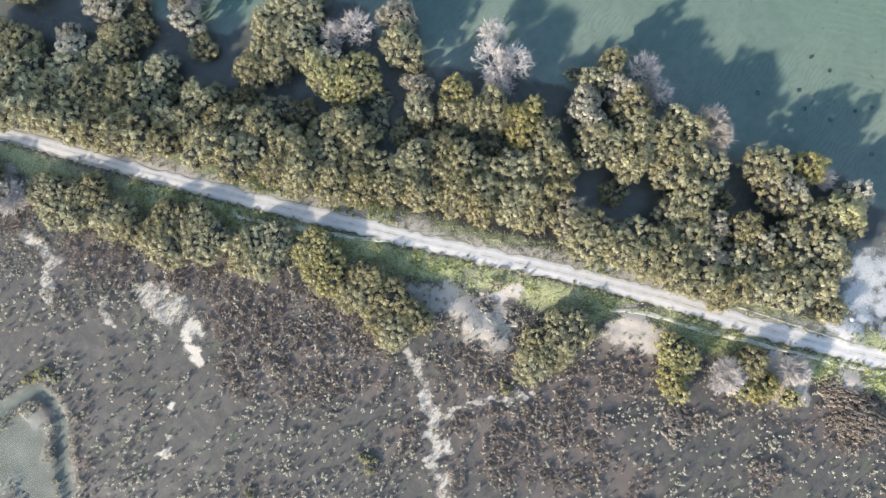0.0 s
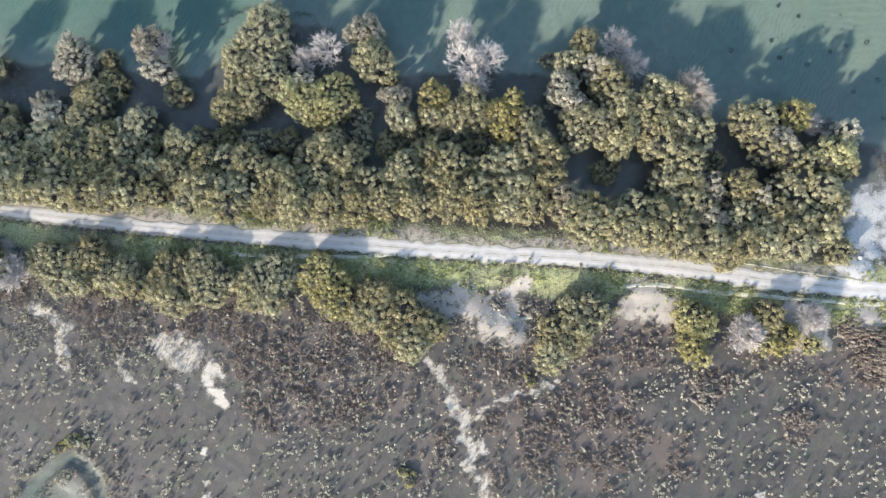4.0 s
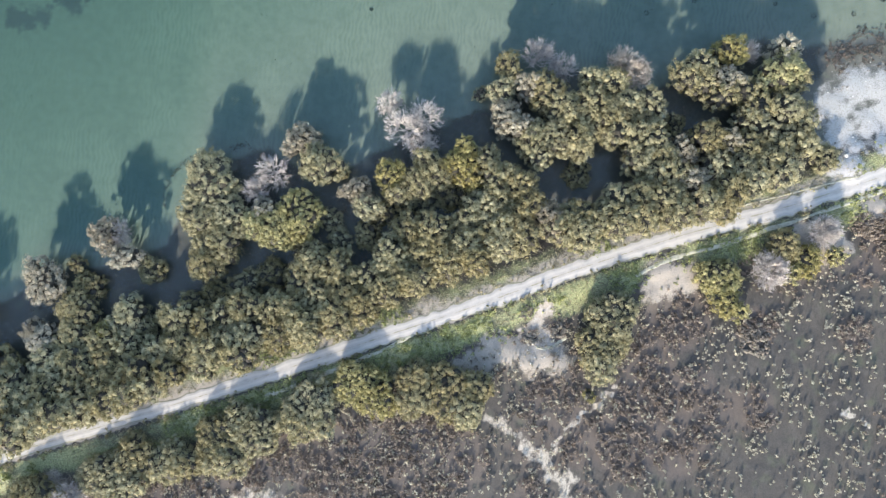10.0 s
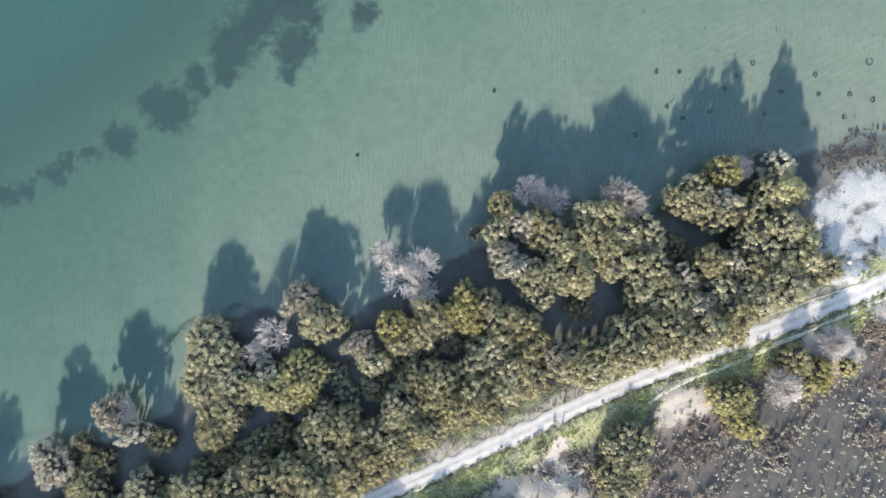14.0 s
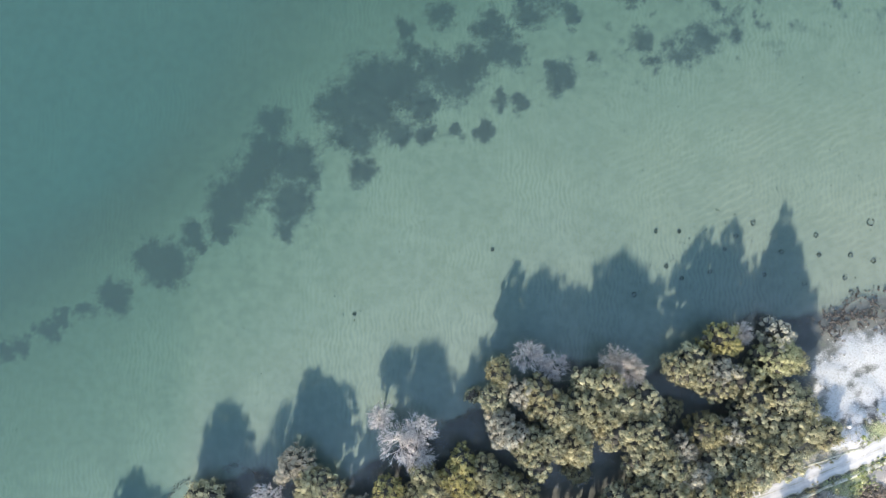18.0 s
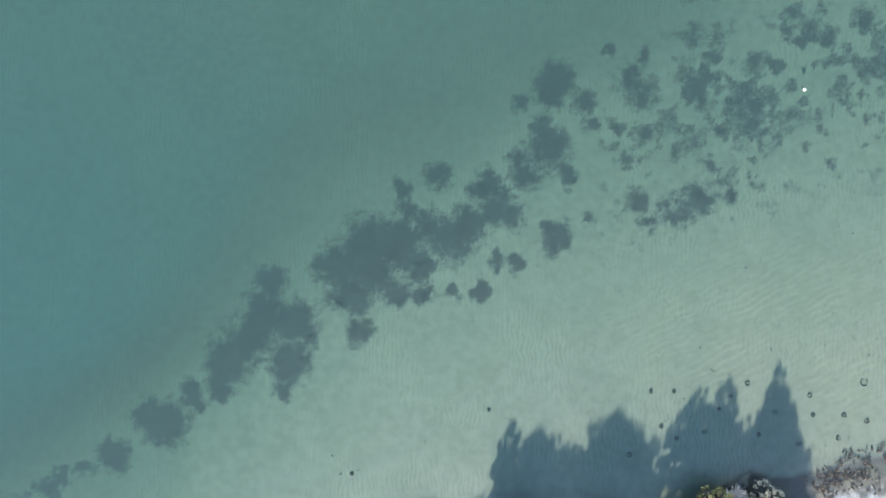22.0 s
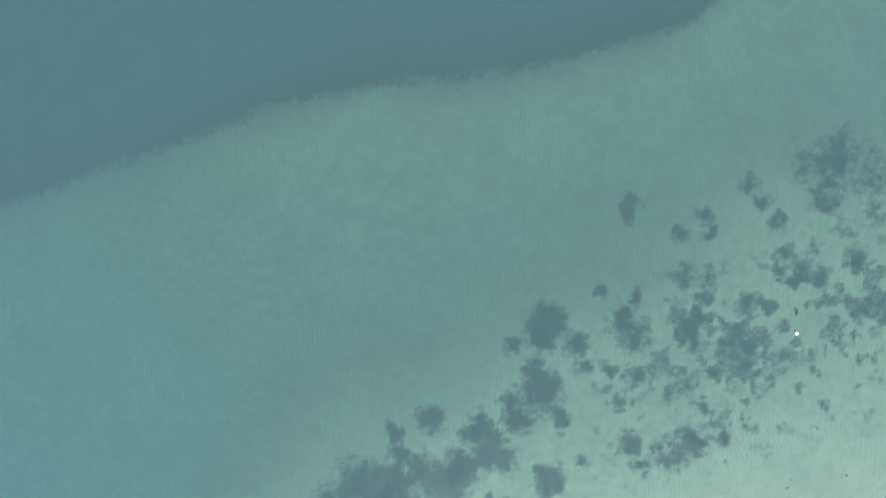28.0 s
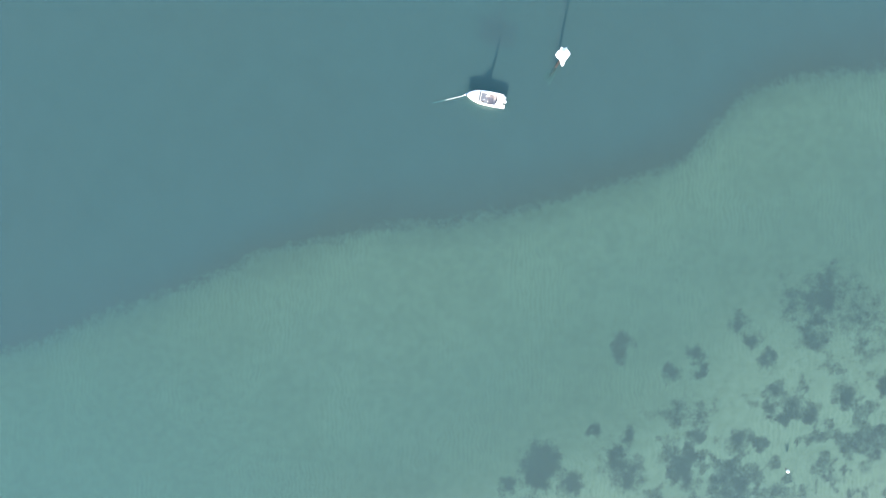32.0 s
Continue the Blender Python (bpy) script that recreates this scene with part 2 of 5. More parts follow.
GULLY = [(13.8, 1.9, 1.3), (13.5, 0.2, 1.5), (13.8, -1.9, 1.4), (11.9, -1.1, 1.0), (10.3, -1.7, 1.2), (14.8, -4.0, 1.4), (16.2, -4.7, 1.2), (12.0, -5.2, 1.2)]
CUTTING = [(3.6, -6.7, 2.4), (1.5, -9.0, 2.0), (4.5, -4.9, 1.7)]
CLEARING = [(-44.1, -0.3, 4.6), (-36.3, 2.6, 4.6), (-29.6, 5.6, 3.7), (-35.9, 6.7, 3.7), (-21.1, 13.2, 3.7), (-50.8, -0.8, 4.6), (-21.1, 17.2, 3.7)]
SHRUB_PATCH_A = [(-15.4, -25.2, 7.3), (-8.4, -22.3, 7.3), (-2.8, -20.4, 6.4), (-19.8, -28.6, 4.6), (22.0, -17.9, 5.5), (31.2, -13.2, 6.4), (38.9, -10.9, 5.5), (29.0, -19.5, 5.5), (37.2, -18.0, 5.5), (44.1, -11.6, 3.7), (35.5, 2.8, 5.5), (31.8, -4.7, 4.6), (48.7, 2.3, 3.3), (49.4, -11.1, 3.7), (70.2, 18.6, 5.5), (71.0, 23.8, 4.6), (64.7, 2.8, 2.8), (-13.1, -32.8, 5.5), (-5.4, -29.3, 5.5), (2.0, -23.7, 4.6), (-60.7, -34.1, 3.7), (-59.2, -37.6, 2.8), (16.0, -13.1, 4.6), (24.4, -28.8, 2.2), (23.1, -26.3, 1.5), (13.5, -26.6, 1.7), (66.1, 13.2, 2.8), (-27.2, -24.9, 4.6), (-33.4, -29.0, 3.7), (-41.0, -34.2, 3.7)]
SHRUB_PATCH_B = [(-46.3, -34.8, 3.3)]
SHRUB_PATCH = SHRUB_PATCH_A + SHRUB_PATCH_B
SEAGRASS_NEAR_A = [(-69.2, 45.6, 2.0), (-66.5, 47.5, 1.7), (-58.2, 51.7, 3.1), (-62.8, 48.9, 1.3), (-50.4, 57.3, 3.9), (-53.7, 57.7, 2.2), (-45.9, 61.5, 2.4), (-44.9, 60.1, 1.8), (-39.9, 67.1, 4.0), (-36.2, 70.8, 4.4), (-40.8, 63.3, 2.6), (-32.6, 80.1, 2.8), (-33.5, 74.5, 4.4), (-28.9, 73.6, 4.0), (-29.7, 67.1, 3.7), (-30.6, 62.5, 2.0), (-26.5, 71.8, 2.2), (-21.5, 82.9, 4.0), (-16.9, 86.7, 4.4), (-19.6, 78.3, 3.5), (-18.2, 72.3, 2.4), (-12.3, 86.7, 4.8), (-16.0, 82.0, 4.4), (-8.6, 83.0, 2.9), (-6.7, 89.5, 3.1), (-3.0, 87.2, 3.5), (-9.6, 92.3, 1.5), (-0.3, 89.6, 3.5), (2.5, 96.1, 2.6), (4.4, 92.4, 3.1)]
SEAGRASS_NEAR_B = [(7.2, 91.0, 2.2), (-11.4, 96.5, 1.5), (-5.4, 97.7, 2.2), (-11.4, 93.2, 1.3), (-11.8, 78.4, 2.0), (-8.1, 77.9, 1.7), (-3.0, 78.4, 1.3), (1.7, 79.4, 1.8), (4.4, 84.0, 1.5), (8.6, 83.6, 1.7), (14.2, 87.8, 2.6), (12.3, 89.2, 1.3), (19.3, 91.1, 1.0), (9.0, 98.0, 2.6), (12.7, 102.7, 3.7), (11.7, 105.5, 2.2), (7.6, 101.3, 1.8), (14.0, 113.9, 3.5), (13.1, 111.5, 2.8), (19.1, 110.2, 2.0), (20.1, 106.5, 1.8), (15.5, 98.1, 1.7), (8.0, 109.6, 1.7), (25.7, 100.9, 1.8), (27.6, 94.4, 2.2), (29.0, 90.7, 1.6), (34.2, 92.2, 3.1), (37.9, 94.1, 3.1), (42.5, 94.6, 1.7), (46.5, 96.9, 1.7)]
SEAGRASS_NEAR_C = [(36.4, 103.8, 2.2), (40.2, 100.1, 1.5), (28.9, 111.7, 3.1), (28.5, 105.1, 1.8), (27.0, 114.4, 2.2), (38.7, 109.9, 1.8), (46.7, 110.4, 2.2), (46.2, 107.2, 1.7), (65.4, 107.3, 1.1), (67.7, 105.0, 0.9), (59.8, 99.4, 0.6), (43.4, 109.5, 1.3), (52.7, 112.8, 1.1), (24.3, 106.0, 1.3), (-77.5, 42.4, 2.2), (-73.8, 43.3, 1.8)]
SEAGRASS_NEAR = SEAGRASS_NEAR_A + SEAGRASS_NEAR_B + SEAGRASS_NEAR_C
SEAGRASS_FAR = [(57.6, 140.5, 4.2), (63.2, 141.5, 4.2), (67.9, 137.8, 4.7), (60.4, 135.0, 3.3), (47.8, 136.8, 1.5), (49.2, 134.0, 1.9), (52.0, 130.3, 1.7), (27.7, 133.5, 1.9), (27.3, 131.2, 1.5), (36.1, 128.4, 1.7), (39.9, 131.2, 1.9), (40.3, 128.4, 1.3), (65.1, 124.7, 2.4), (63.2, 129.4, 1.5), (55.7, 122.8, 2.2), (52.0, 122.4, 1.5), (57.6, 126.6, 1.3), (37.1, 121.4, 2.2), (40.8, 121.0, 2.0), (46.4, 116.8, 2.4), (23.1, 119.1, 1.1), (28.7, 118.2, 1.5), (35.2, 115.4, 1.7), (25.9, 114.4, 2.0), (68.8, 131.3, 2.2)]
WRACK_WEST = [(-50.1, 13.7), (-50.2, 16.0), (-49.3, 18.7), (-47.5, 21.0), (-45.2, 22.2)]
WRACK_MID = [(-40.6, 23.7), (-37.8, 24.6), (-34.9, 23.6), (-33.7, 22.5)]
WRACK_EAST = [(-5.9, 31.5), (-3.6, 31.7), (-1.3, 32.6), (0.8, 34.4)]
SHORE_SCRUB = [(58.5, 48.3, 2.4), (63.1, 49.7, 2.9), (67.3, 50.6, 3.3), (62.2, 52.3, 1.1), (70.6, 50.6, 3.7)]
SAND_BARS = [(32.1, 72.3, 9), (47.7, 75.2, 12), (59.8, 75.2, 12), (43.2, 67.8, 9), (61.7, 67.9, 10)]
REEF_RINGS = [(26.2, 52.4, 0.6), (33.9, 55.1, 0.5), (31.4, 57.0, 0.5), (55.7, 62.2, 0.6), (64.6, 64.4, 1.0), (29.7, 62.7, 0.5), (42.7, 62.0, 0.5), (50.1, 59.5, 0.6), (61.3, 59.0, 0.6), (56.2, 59.0, 0.5), (45.5, 64.1, 0.6), (38.5, 56.2, 0.5), (60.4, 55.3, 0.6), (33.5, 62.7, 0.4), (3.2, 59.5, 0.4), (-19.1, 48.9, 0.4), (53.8, 54.4, 0.6), (47.3, 55.8, 0.5), (65.0, 58.1, 0.6), (40.9, 59.9, 0.4)]

rng = np.random.default_rng(7)


def value_noise(x, y, scale, seed=0):
    """Smooth noise from 0 to 1 over the plan."""
    gx, gy = np.asarray(x) / scale, np.asarray(y) / scale
    ix, iy = np.floor(gx).astype(np.int64), np.floor(gy).astype(np.int64)
    fx, fy = gx - ix, gy - iy
    fx, fy = fx * fx * (3 - 2 * fx), fy * fy * (3 - 2 * fy)

    def corner(a, b):
        h = (a * 374761393 + b * 668265263 + seed * 974634711) & 0xFFFFFFFF
        h = ((h ^ (h >> 13)) * 1274126177) & 0xFFFFFFFF
        return ((h ^ (h >> 16)) & 0xFFFF) / 65535.0

    low = corner(ix, iy) * (1 - fx) + corner(ix + 1, iy) * fx
    high = corner(ix, iy + 1) * (1 - fx) + corner(ix + 1, iy + 1) * fx
    return low * (1 - fy) + high * fy


def rough(x, y, scale, seed=0):
    return (value_noise(x, y, scale, seed) * 0.55 + value_noise(x, y, scale * 0.47, seed + 1) * 0.3
            + value_noise(x, y, scale * 0.21, seed + 2) * 0.15)


def step(a, b, v):
    u = np.clip((v - a) / (b - a), 0, 1)
    return u * u * (3 - 2 * u)


def line_at(line, x, ease=0.0):
    """The line's y at x, its corners rounded over ease metres."""
    xs, ys = np.array(line).T
    slope = (ys[-1] - ys[0]) / (xs[-1] - xs[0])
    ys = np.concatenate([[ys[0] - 1600 * slope], ys, [ys[-1] + 1600 * slope]])
    xs = np.concatenate([[xs[0] - 1600], xs, [xs[-1] + 1600]])
    if not ease:
        return np.interp(x, xs, ys)
    return sum(np.interp(x + ease * k, xs, ys) * w for k, w in ((-1, 0.1), (-0.6, 0.2), (-0.2, 0.2), (0.2, 0.2), (0.6, 0.2), (1, 0.1)))


def near_line(line, x, y):
    """Distance in plan to a bent line."""
    best = np.full(np.shape(x), 1e9)
    for (ax, ay), (bx, by) in zip(line[:-1], line[1:]):
        dx, dy = bx - ax, by - ay
        u = np.clip(((x - ax) * dx + (y - ay) * dy) / (dx * dx + dy * dy), 0, 1)
        best = np.minimum(best, np.hypot(x - ax - u * dx, y - ay - u * dy))
    return best


def in_patches(patches, x, y, soft=0.5):
    """1 inside the round patches, falling to 0 about soft radii outside."""
    best = np.zeros(np.shape(x))
    for px, py, r in patches:
        best = np.maximum(best, 1 - np.clip((np.hypot(x - px, y - py) / r - (1 - soft)) / (2 * soft), 0, 1))
    return best


def warped(x, y, seed, wide=2.0, fine=0.7):
    """The plan pushed about, for ragged outlines."""
    return (x + (rough(x, y, 3.4, seed) - 0.5) * wide * 2 + (value_noise(x, y, 0.9, seed + 7) - 0.5) * fine * 2,
            y + (rough(x, y, 3.4, seed + 11) - 0.5) * wide * 2 + (value_noise(x, y, 0.9, seed + 17) - 0.5) * fine * 2)


def track_side(x, y):
    """Metres north of the track's middle."""
    return (y - line_at(TRACK, x)) * 0.922


def offshore(x, y):
    return y - line_at(SHORE, x) + (rough(x, y, 5.0, 21) - 0.5) * 3.0


def height(x, y):
    x, y = np.asarray(x, float), np.asarray(y, float)
    s, off = track_side(x, y), offshore(x, y)
    bank = np.where(s < 0, 0.28 + 0.9 * (1 - step(2.4, 7.0, -s)), -0.05 + 1.23 * (1 - step(2.4, 9.0, s)))
    land = bank + (rough(x, y, 3.0, 3) - 0.5) * 0.22 * step(1.5, 4.0, np.abs(s))
    land = land + 0.7 * in_patches(PALE_BANK, x, y, 0.6) * step(2.5, 5, np.abs(s))
    land = land + 0.42 * in_patches(WHITE_GROUND + SHORE_SCRUB, x, y, 0.7)
    land = np.minimum(land, np.maximum(0.04 - off * 0.09, -0.08))
    land = land - 0.42 * (1 - step(0.5, 1.6, near_line(CREEK, *warped(x, y, 211, 0.5, 0.3))))
    land = land - 0.36 * in_patches(CREEK_POOL, *warped(x, y, 215, 1.0, 0.4), 0.35)
    inner, outer = line_at(GRASS_LINE, x, 14.0), line_at(EDGE, x, 9.0)
    width = np.maximum(inner - line_at(SHORE, x, 8.0), 5)
    past = (y - inner) / np.maximum(outer - inner, 20)
    east = step(-20, 55, x + (value_noise(x, y, 40, 35) - 0.5) * 30)
    drift = (value_noise(x, y, 26, 33) - 0.5) * 0.22
    shelf = 0.10 + 0.45 * (1 - step(-75, -15, x)) * step(0, 8, off) + (0.75 + 0.45 * (1 - step(-75, -5, x))) * np.clip(off / width, 0, 1.0) ** 0.8 + 0.4 * step(-0.05, 0.3, past)
    begin = np.interp(x, (-85, -70, -55, -36, -10, 15, 40), (-0.06, -0.02, 0.02, 0.10, 0.16, 0.24, 0.28))
    slope = (past + drift * 0.5 - begin) / np.interp(x, (-80, -55, -36, 0, 40), (0.22, 0.32, 0.42, 0.5, 0.6))
    basin = (1 - east) * (1.3 * step(0, 1, slope) - 0.55 * step(0.45, 1.02, past + drift * 0.5)) + east * (1.1 * step(0, 1, slope) - 0.35 * step(0.6, 1.0, past))
    beyond = y - outer + (rough(x, y, 14, 31) - 0.5) * 3
    depth = shelf + basin + 1.1 * step(-3.0, 12.0, beyond) + 1.2 * step(0, 34, beyond)
    return np.where(off > 0, np.minimum(-depth * step(-0.5, 2.5, off), land), land)


# ---- materials ----
class Nodes:
    """A short way to write a node material."""

    def __init__(self, name):
        self.material = bpy.data.materials.new(name)
        self.material.use_nodes = True
        self.tree = self.material.node_tree
        self.tree.nodes.clear()
        self.out = self.tree.nodes.new("ShaderNodeOutputMaterial")

    def add(self, kind, settings=None, **links):
        node = self.tree.nodes.new("ShaderNode" + kind)
        for key, value in (settings or {}).items():
            setattr(node, key, value)
        for key, value in links.items():
            self.put(node.inputs[key.replace("_", " ")], value)
        return node

    def put(self, socket, value):
        if isinstance(value, bpy.types.NodeSocket):
            self.tree.links.new(value, socket)
        elif isinstance(value, tuple) and len(value) == 3 and socket.type == "RGBA":
            socket.default_value = (*value, 1.0)
        else:
            socket.default_value = value

    def math(self, operation, a, b=0.0, c=0.0, clamp=False):
        node = self.tree.nodes.new("ShaderNodeMath")
        node.operation, node.use_clamp = operation, clamp
        for socket, value in zip(node.inputs, (a, b, c)):
            self.put(socket, value)
        return node.outputs[0]

    def mix(self, fac, a, b, blend="MIX"):
        node = self.tree.nodes.new("ShaderNodeMix")
        node.data_type, node.blend_type = "RGBA", blend
        self.put(node.inputs[0], fac)
        self.put(node.inputs[6], a)
        self.put(node.inputs[7], b)
        return node.outputs[2]

    def place(self):
        return self.add("NewGeometry").outputs["Position"]

    def noise(self, scale, detail=4.0, rough_=0.55, where=None, stretch=None):
        where = where or self.place()
        if stretch:
            node = self.add("Mapping", Vector=where)
            node.inputs["Scale"].default_value = stretch
            where = node.outputs[0]
        return self.add("TexNoise", Vector=where, Scale=scale, Detail=detail, Roughness=rough_).outputs["Fac"]

    def span(self, value, a, b, low=0.0, high=1.0):
        node = self.add("MapRange", {"interpolation_type": "SMOOTHSTEP"}, Value=value)
        for n, v in zip(range(1, 5), (a, b, low, high)):
            node.inputs[n].default_value = v
        return node.outputs[0]

    def attribute(self, name):
        return self.add("Attribute", {"attribute_name": name}).outputs["Fac"]

    def bump(self, value, strength, distance):
        return self.add("Bump", Height=value, Strength=strength, Distance=distance).outputs["Normal"]

    def principled(self, color, roughness, normal=None, metallic=0.0, specular=0.4):
        node = self.add("BsdfPrincipled", Base_Color=color, Roughness=roughness, Metallic=metallic)
        node.inputs["Specular IOR Level"].default_value = specular
        if normal:
            self.put(node.inputs["Normal"], normal)
        return node.outputs[0]

    def finish(self, shader):
        self.tree.links.new(shader, self.out.inputs["Surface"])
        return self.material


def leaf_material(name, dark, light, gloss=0.65, thin=0.34, spread=0.24):
    n = Nodes(name)
    piece = n.add("NewGeometry").outputs["Random Per Island"]
    whole = n.add("ObjectInfo").outputs["Random"]
    patch = n.span(n.noise(0.9, 4), 0.3, 0.7)
    color = n.mix(n.math("MULTIPLY_ADD", piece, spread, n.math("MULTIPLY", patch, 0.6)), dark, light)
    hsv = n.add("HueSaturation", Color=color, Hue=n.math("MULTIPLY_ADD", whole, 0.016, 0.492),
                Saturation=n.math("MULTIPLY_ADD", whole, -0.3, 1.12), Value=n.math("MULTIPLY_ADD", whole, 0.3, 0.87))
    base = n.principled(hsv.outputs[0], gloss, specular=0.18)
    back = n.add("BsdfTranslucent", Color=hsv.outputs[0]).outputs[0]
    both = n.add("MixShader", Fac=thin)
    n.tree.links.new(base, both.inputs[1])
    n.tree.links.new(back, both.inputs[2])
    return n.finish(both.outputs[0])


def plain_material(name, color, roughness, grain=0.0, scale=4.0, metallic=0.0, bump=0.0):
    n = Nodes(name)
    fac = n.noise(scale, 5)
    shade = n.mix(n.span(fac, 0.3, 0.7), tuple(c * (1 - grain) for c in color), tuple(min(c * (1 + grain), 0.95) for c in color))
    normal = n.bump(fac, 0.6, bump) if bump else None
    return n.finish(n.principled(shade, roughness, normal, metallic))


def ground_material():
    n = Nodes("ground")
    wide, mid, fine = n.noise(0.12, 4), n.noise(0.7, 5), n.noise(4.5, 5, 0.65)
    mud = n.mix(n.span(wide, 0.35, 0.65), (0.045, 0.039, 0.033), (0.073, 0.064, 0.054))
    mud = n.mix(n.span(mid, 0.45, 0.75, 0, 0.55), mud, (0.106, 0.095, 0.080))
    mud = n.mix(n.span(n.noise(0.33, 5), 0.52, 0.7, 0, 0.5), mud, (0.082, 0.095, 0.052))
    mud = n.mix(n.span(n.noise(2.4, 4, 0.7, stretch=(1.0, 0.5, 1.0)), 0.46, 0.62, 0, 0.55), mud, (0.036, 0.033, 0.029))
    mud = n.mix(n.span(fine, 0.4, 0.7, 0, 0.4), mud, (0.105, 0.094, 0.08))
    color = mud

    def mask(name, sharp=0.25, ragged=0.6):
        value = n.attribute(name)
        near = n.math("MULTIPLY", value, 4.0, clamp=True)
        edge = n.math("ADD", n.math("MULTIPLY", n.math("SUBTRACT", mid, 0.5), ragged), n.math("MULTIPLY", n.math("SUBTRACT", fine, 0.5), ragged * 0.6))
        value = n.math("MULTIPLY_ADD", edge, near, value)
        return n.span(value, 0.5 - sharp, 0.5 + sharp)

    litter = n.mix(fine, (0.066, 0.052, 0.043), (0.140, 0.110, 0.089))
    color = n.mix(n.math("MULTIPLY", mask("brown"), 0.8), color, litter)
    grass = n.mix(n.span(fine, 0.3, 0.65), (0.10, 0.112, 0.045), (0.31, 0.315, 0.155))
    color = n.mix(mask("green", 0.3, 0.9), color, grass)
    pale = n.mix(fine, (0.19, 0.163, 0.133), (0.41, 0.36, 0.298))
    color = n.mix(mask("pale", 0.3, 1.6), color, pale)
    white = n.mix(fine, (0.31, 0.29, 0.27), (0.53, 0.50, 0.47))
    white = n.mix(n.span(n.noise(2.6, 5, 0.75), 0.48, 0.66, 0, 0.6), white, (0.2, 0.18, 0.155))
    color = n.mix(mask("white", 0.3, 1.0), color, white)
    salt = n.mix(n.span(fine, 0.3, 0.7), (0.36, 0.31, 0.245), (0.52, 0.455, 0.365))
    streak = n.span(n.noise(1.5, 5, 0.65, stretch=(1.0, 0.38, 1.0)), 0.36, 0.6, 0.12, 0.95)
    streak = n.math("MAXIMUM", streak, mask("crust", 0.12, 0.5))
    color = n.mix(n.math("MULTIPLY", mask("salt", 0.2, 0.8), streak), color, salt)
    ripple = n.add("TexWave", {"wave_type": "BANDS", "bands_direction": "X"}, Vector=n.place(), Scale=0.40, Distortion=10.0, Detail=4.0).outputs["Fac"]
    ripple = n.math("MULTIPLY", ripple, n.span(n.noise(0.08, 2), 0.4, 0.65))
    sand = n.mix(n.span(mid, 0.3, 0.7), (0.174, 0.202, 0.162), (0.210, 0.238, 0.193))
    sand = n.mix(n.math("MULTIPLY", ripple, 0.5), sand, (0.255, 0.28, 0.225))
    turned = n.add("Mapping", Vector=n.place())
    turned.inputs["Rotation"].default_value = (0, 0, radians(62))
    bars = n.add("TexWave", {"wave_type": "BANDS", "bands_direction": "X"}, Vector=turned.outputs[0], Scale=0.27, Distortion=7.0, Detail=4.0).outputs["Fac"]
    barred = n.attribute("barred")
    sand = n.mix(n.math("MULTIPLY", barred, 0.3), sand, (0.235, 0.245, 0.187))
    sand = n.mix(n.math("MULTIPLY", n.math("MULTIPLY", n.span(bars, 0.3, 1.0), barred), n.span(n.noise(0.25, 3), 0.35, 0.7, 0.04, 0.3)), sand, (0.31, 0.32, 0.25))
    sand = n.mix(n.span(n.noise(1.6, 3), 0.66, 0.74, 0, 0.35), sand, (0.08, 0.10, 0.08))
    color = n.mix(n.attribute("seabed"), color, sand)
    weed = n.mix(fine, (0.032, 0.044, 0.054), (0.050, 0.063, 0.074))
    crumbs = n.math("ADD", n.math("MULTIPLY", n.math("SUBTRACT", n.noise(0.8, 5, 0.62), 0.5), 1.1), n.math("MULTIPLY", n.math("SUBTRACT", n.noise(2.6, 3, 0.6), 0.5), 0.5))
    bed = n.attribute("weed")
    bed = n.math("MULTIPLY_ADD", crumbs, n.math("MULTIPLY", bed, 3.0, clamp=True), bed)
    color = n.mix(n.span(bed, 0.18, 0.86, 0, 0.86), color, weed)
    normal = n.bump(n.math("ADD", mid, n.math("MULTIPLY", fine, 0.5)), 0.6, 0.06)
    return n.finish(n.principled(color, n.span(wide, 0.3, 0.7, 0.55, 0.9), normal))


def water_material():
    n = Nodes("sea_water")
    depth = n.attribute("depth")
    clear = [n.math("EXPONENT", n.math("MULTIPLY", depth, -k)) for k in (0.40, 0.06, 0.08)]
    tint = n.add("CombineColor", Red=clear[0], Green=clear[1], Blue=clear[2]).outputs[0]
    cloud = n.math("MULTIPLY_ADD", n.math("EXPONENT", n.math("MULTIPLY", n.math("MULTIPLY", depth, depth), -0.47)), -0.76, 0.76)
    deep = n.mix(n.span(depth, 2.3, 3.6), (0.036, 0.061, 0.055), (0.034, 0.067, 0.067))
    deep = n.mix(n.span(n.noise(0.03, 4), 0.3, 0.7, 0, 0.5), deep, (0.036, 0.065, 0.063))
    through_water = n.add("BsdfTransparent", Color=tint).outputs[0]
    murk = n.add("BsdfDiffuse", Color=deep).outputs[0]
    body = n.add("MixShader", Fac=cloud)
    n.tree.links.new(through_water, body.inputs[1])
    n.tree.links.new(murk, body.inputs[2])
    waves = n.bump(n.noise(1.1, 3, 0.5, stretch=(1.0, 0.55, 1.0)), 0.25, 0.05)
    gloss = n.add("BsdfGlossy", Color=(1, 1, 1), Roughness=0.12, Normal=waves).outputs[0]
    face = n.add("MixShader", Fac=n.add("Fresnel", IOR=1.33, Normal=waves).outputs[0])
    n.tree.links.new(body.outputs[0], face.inputs[1])
    n.tree.links.new(gloss, face.inputs[2])
    return n.finish(face.outputs[0])


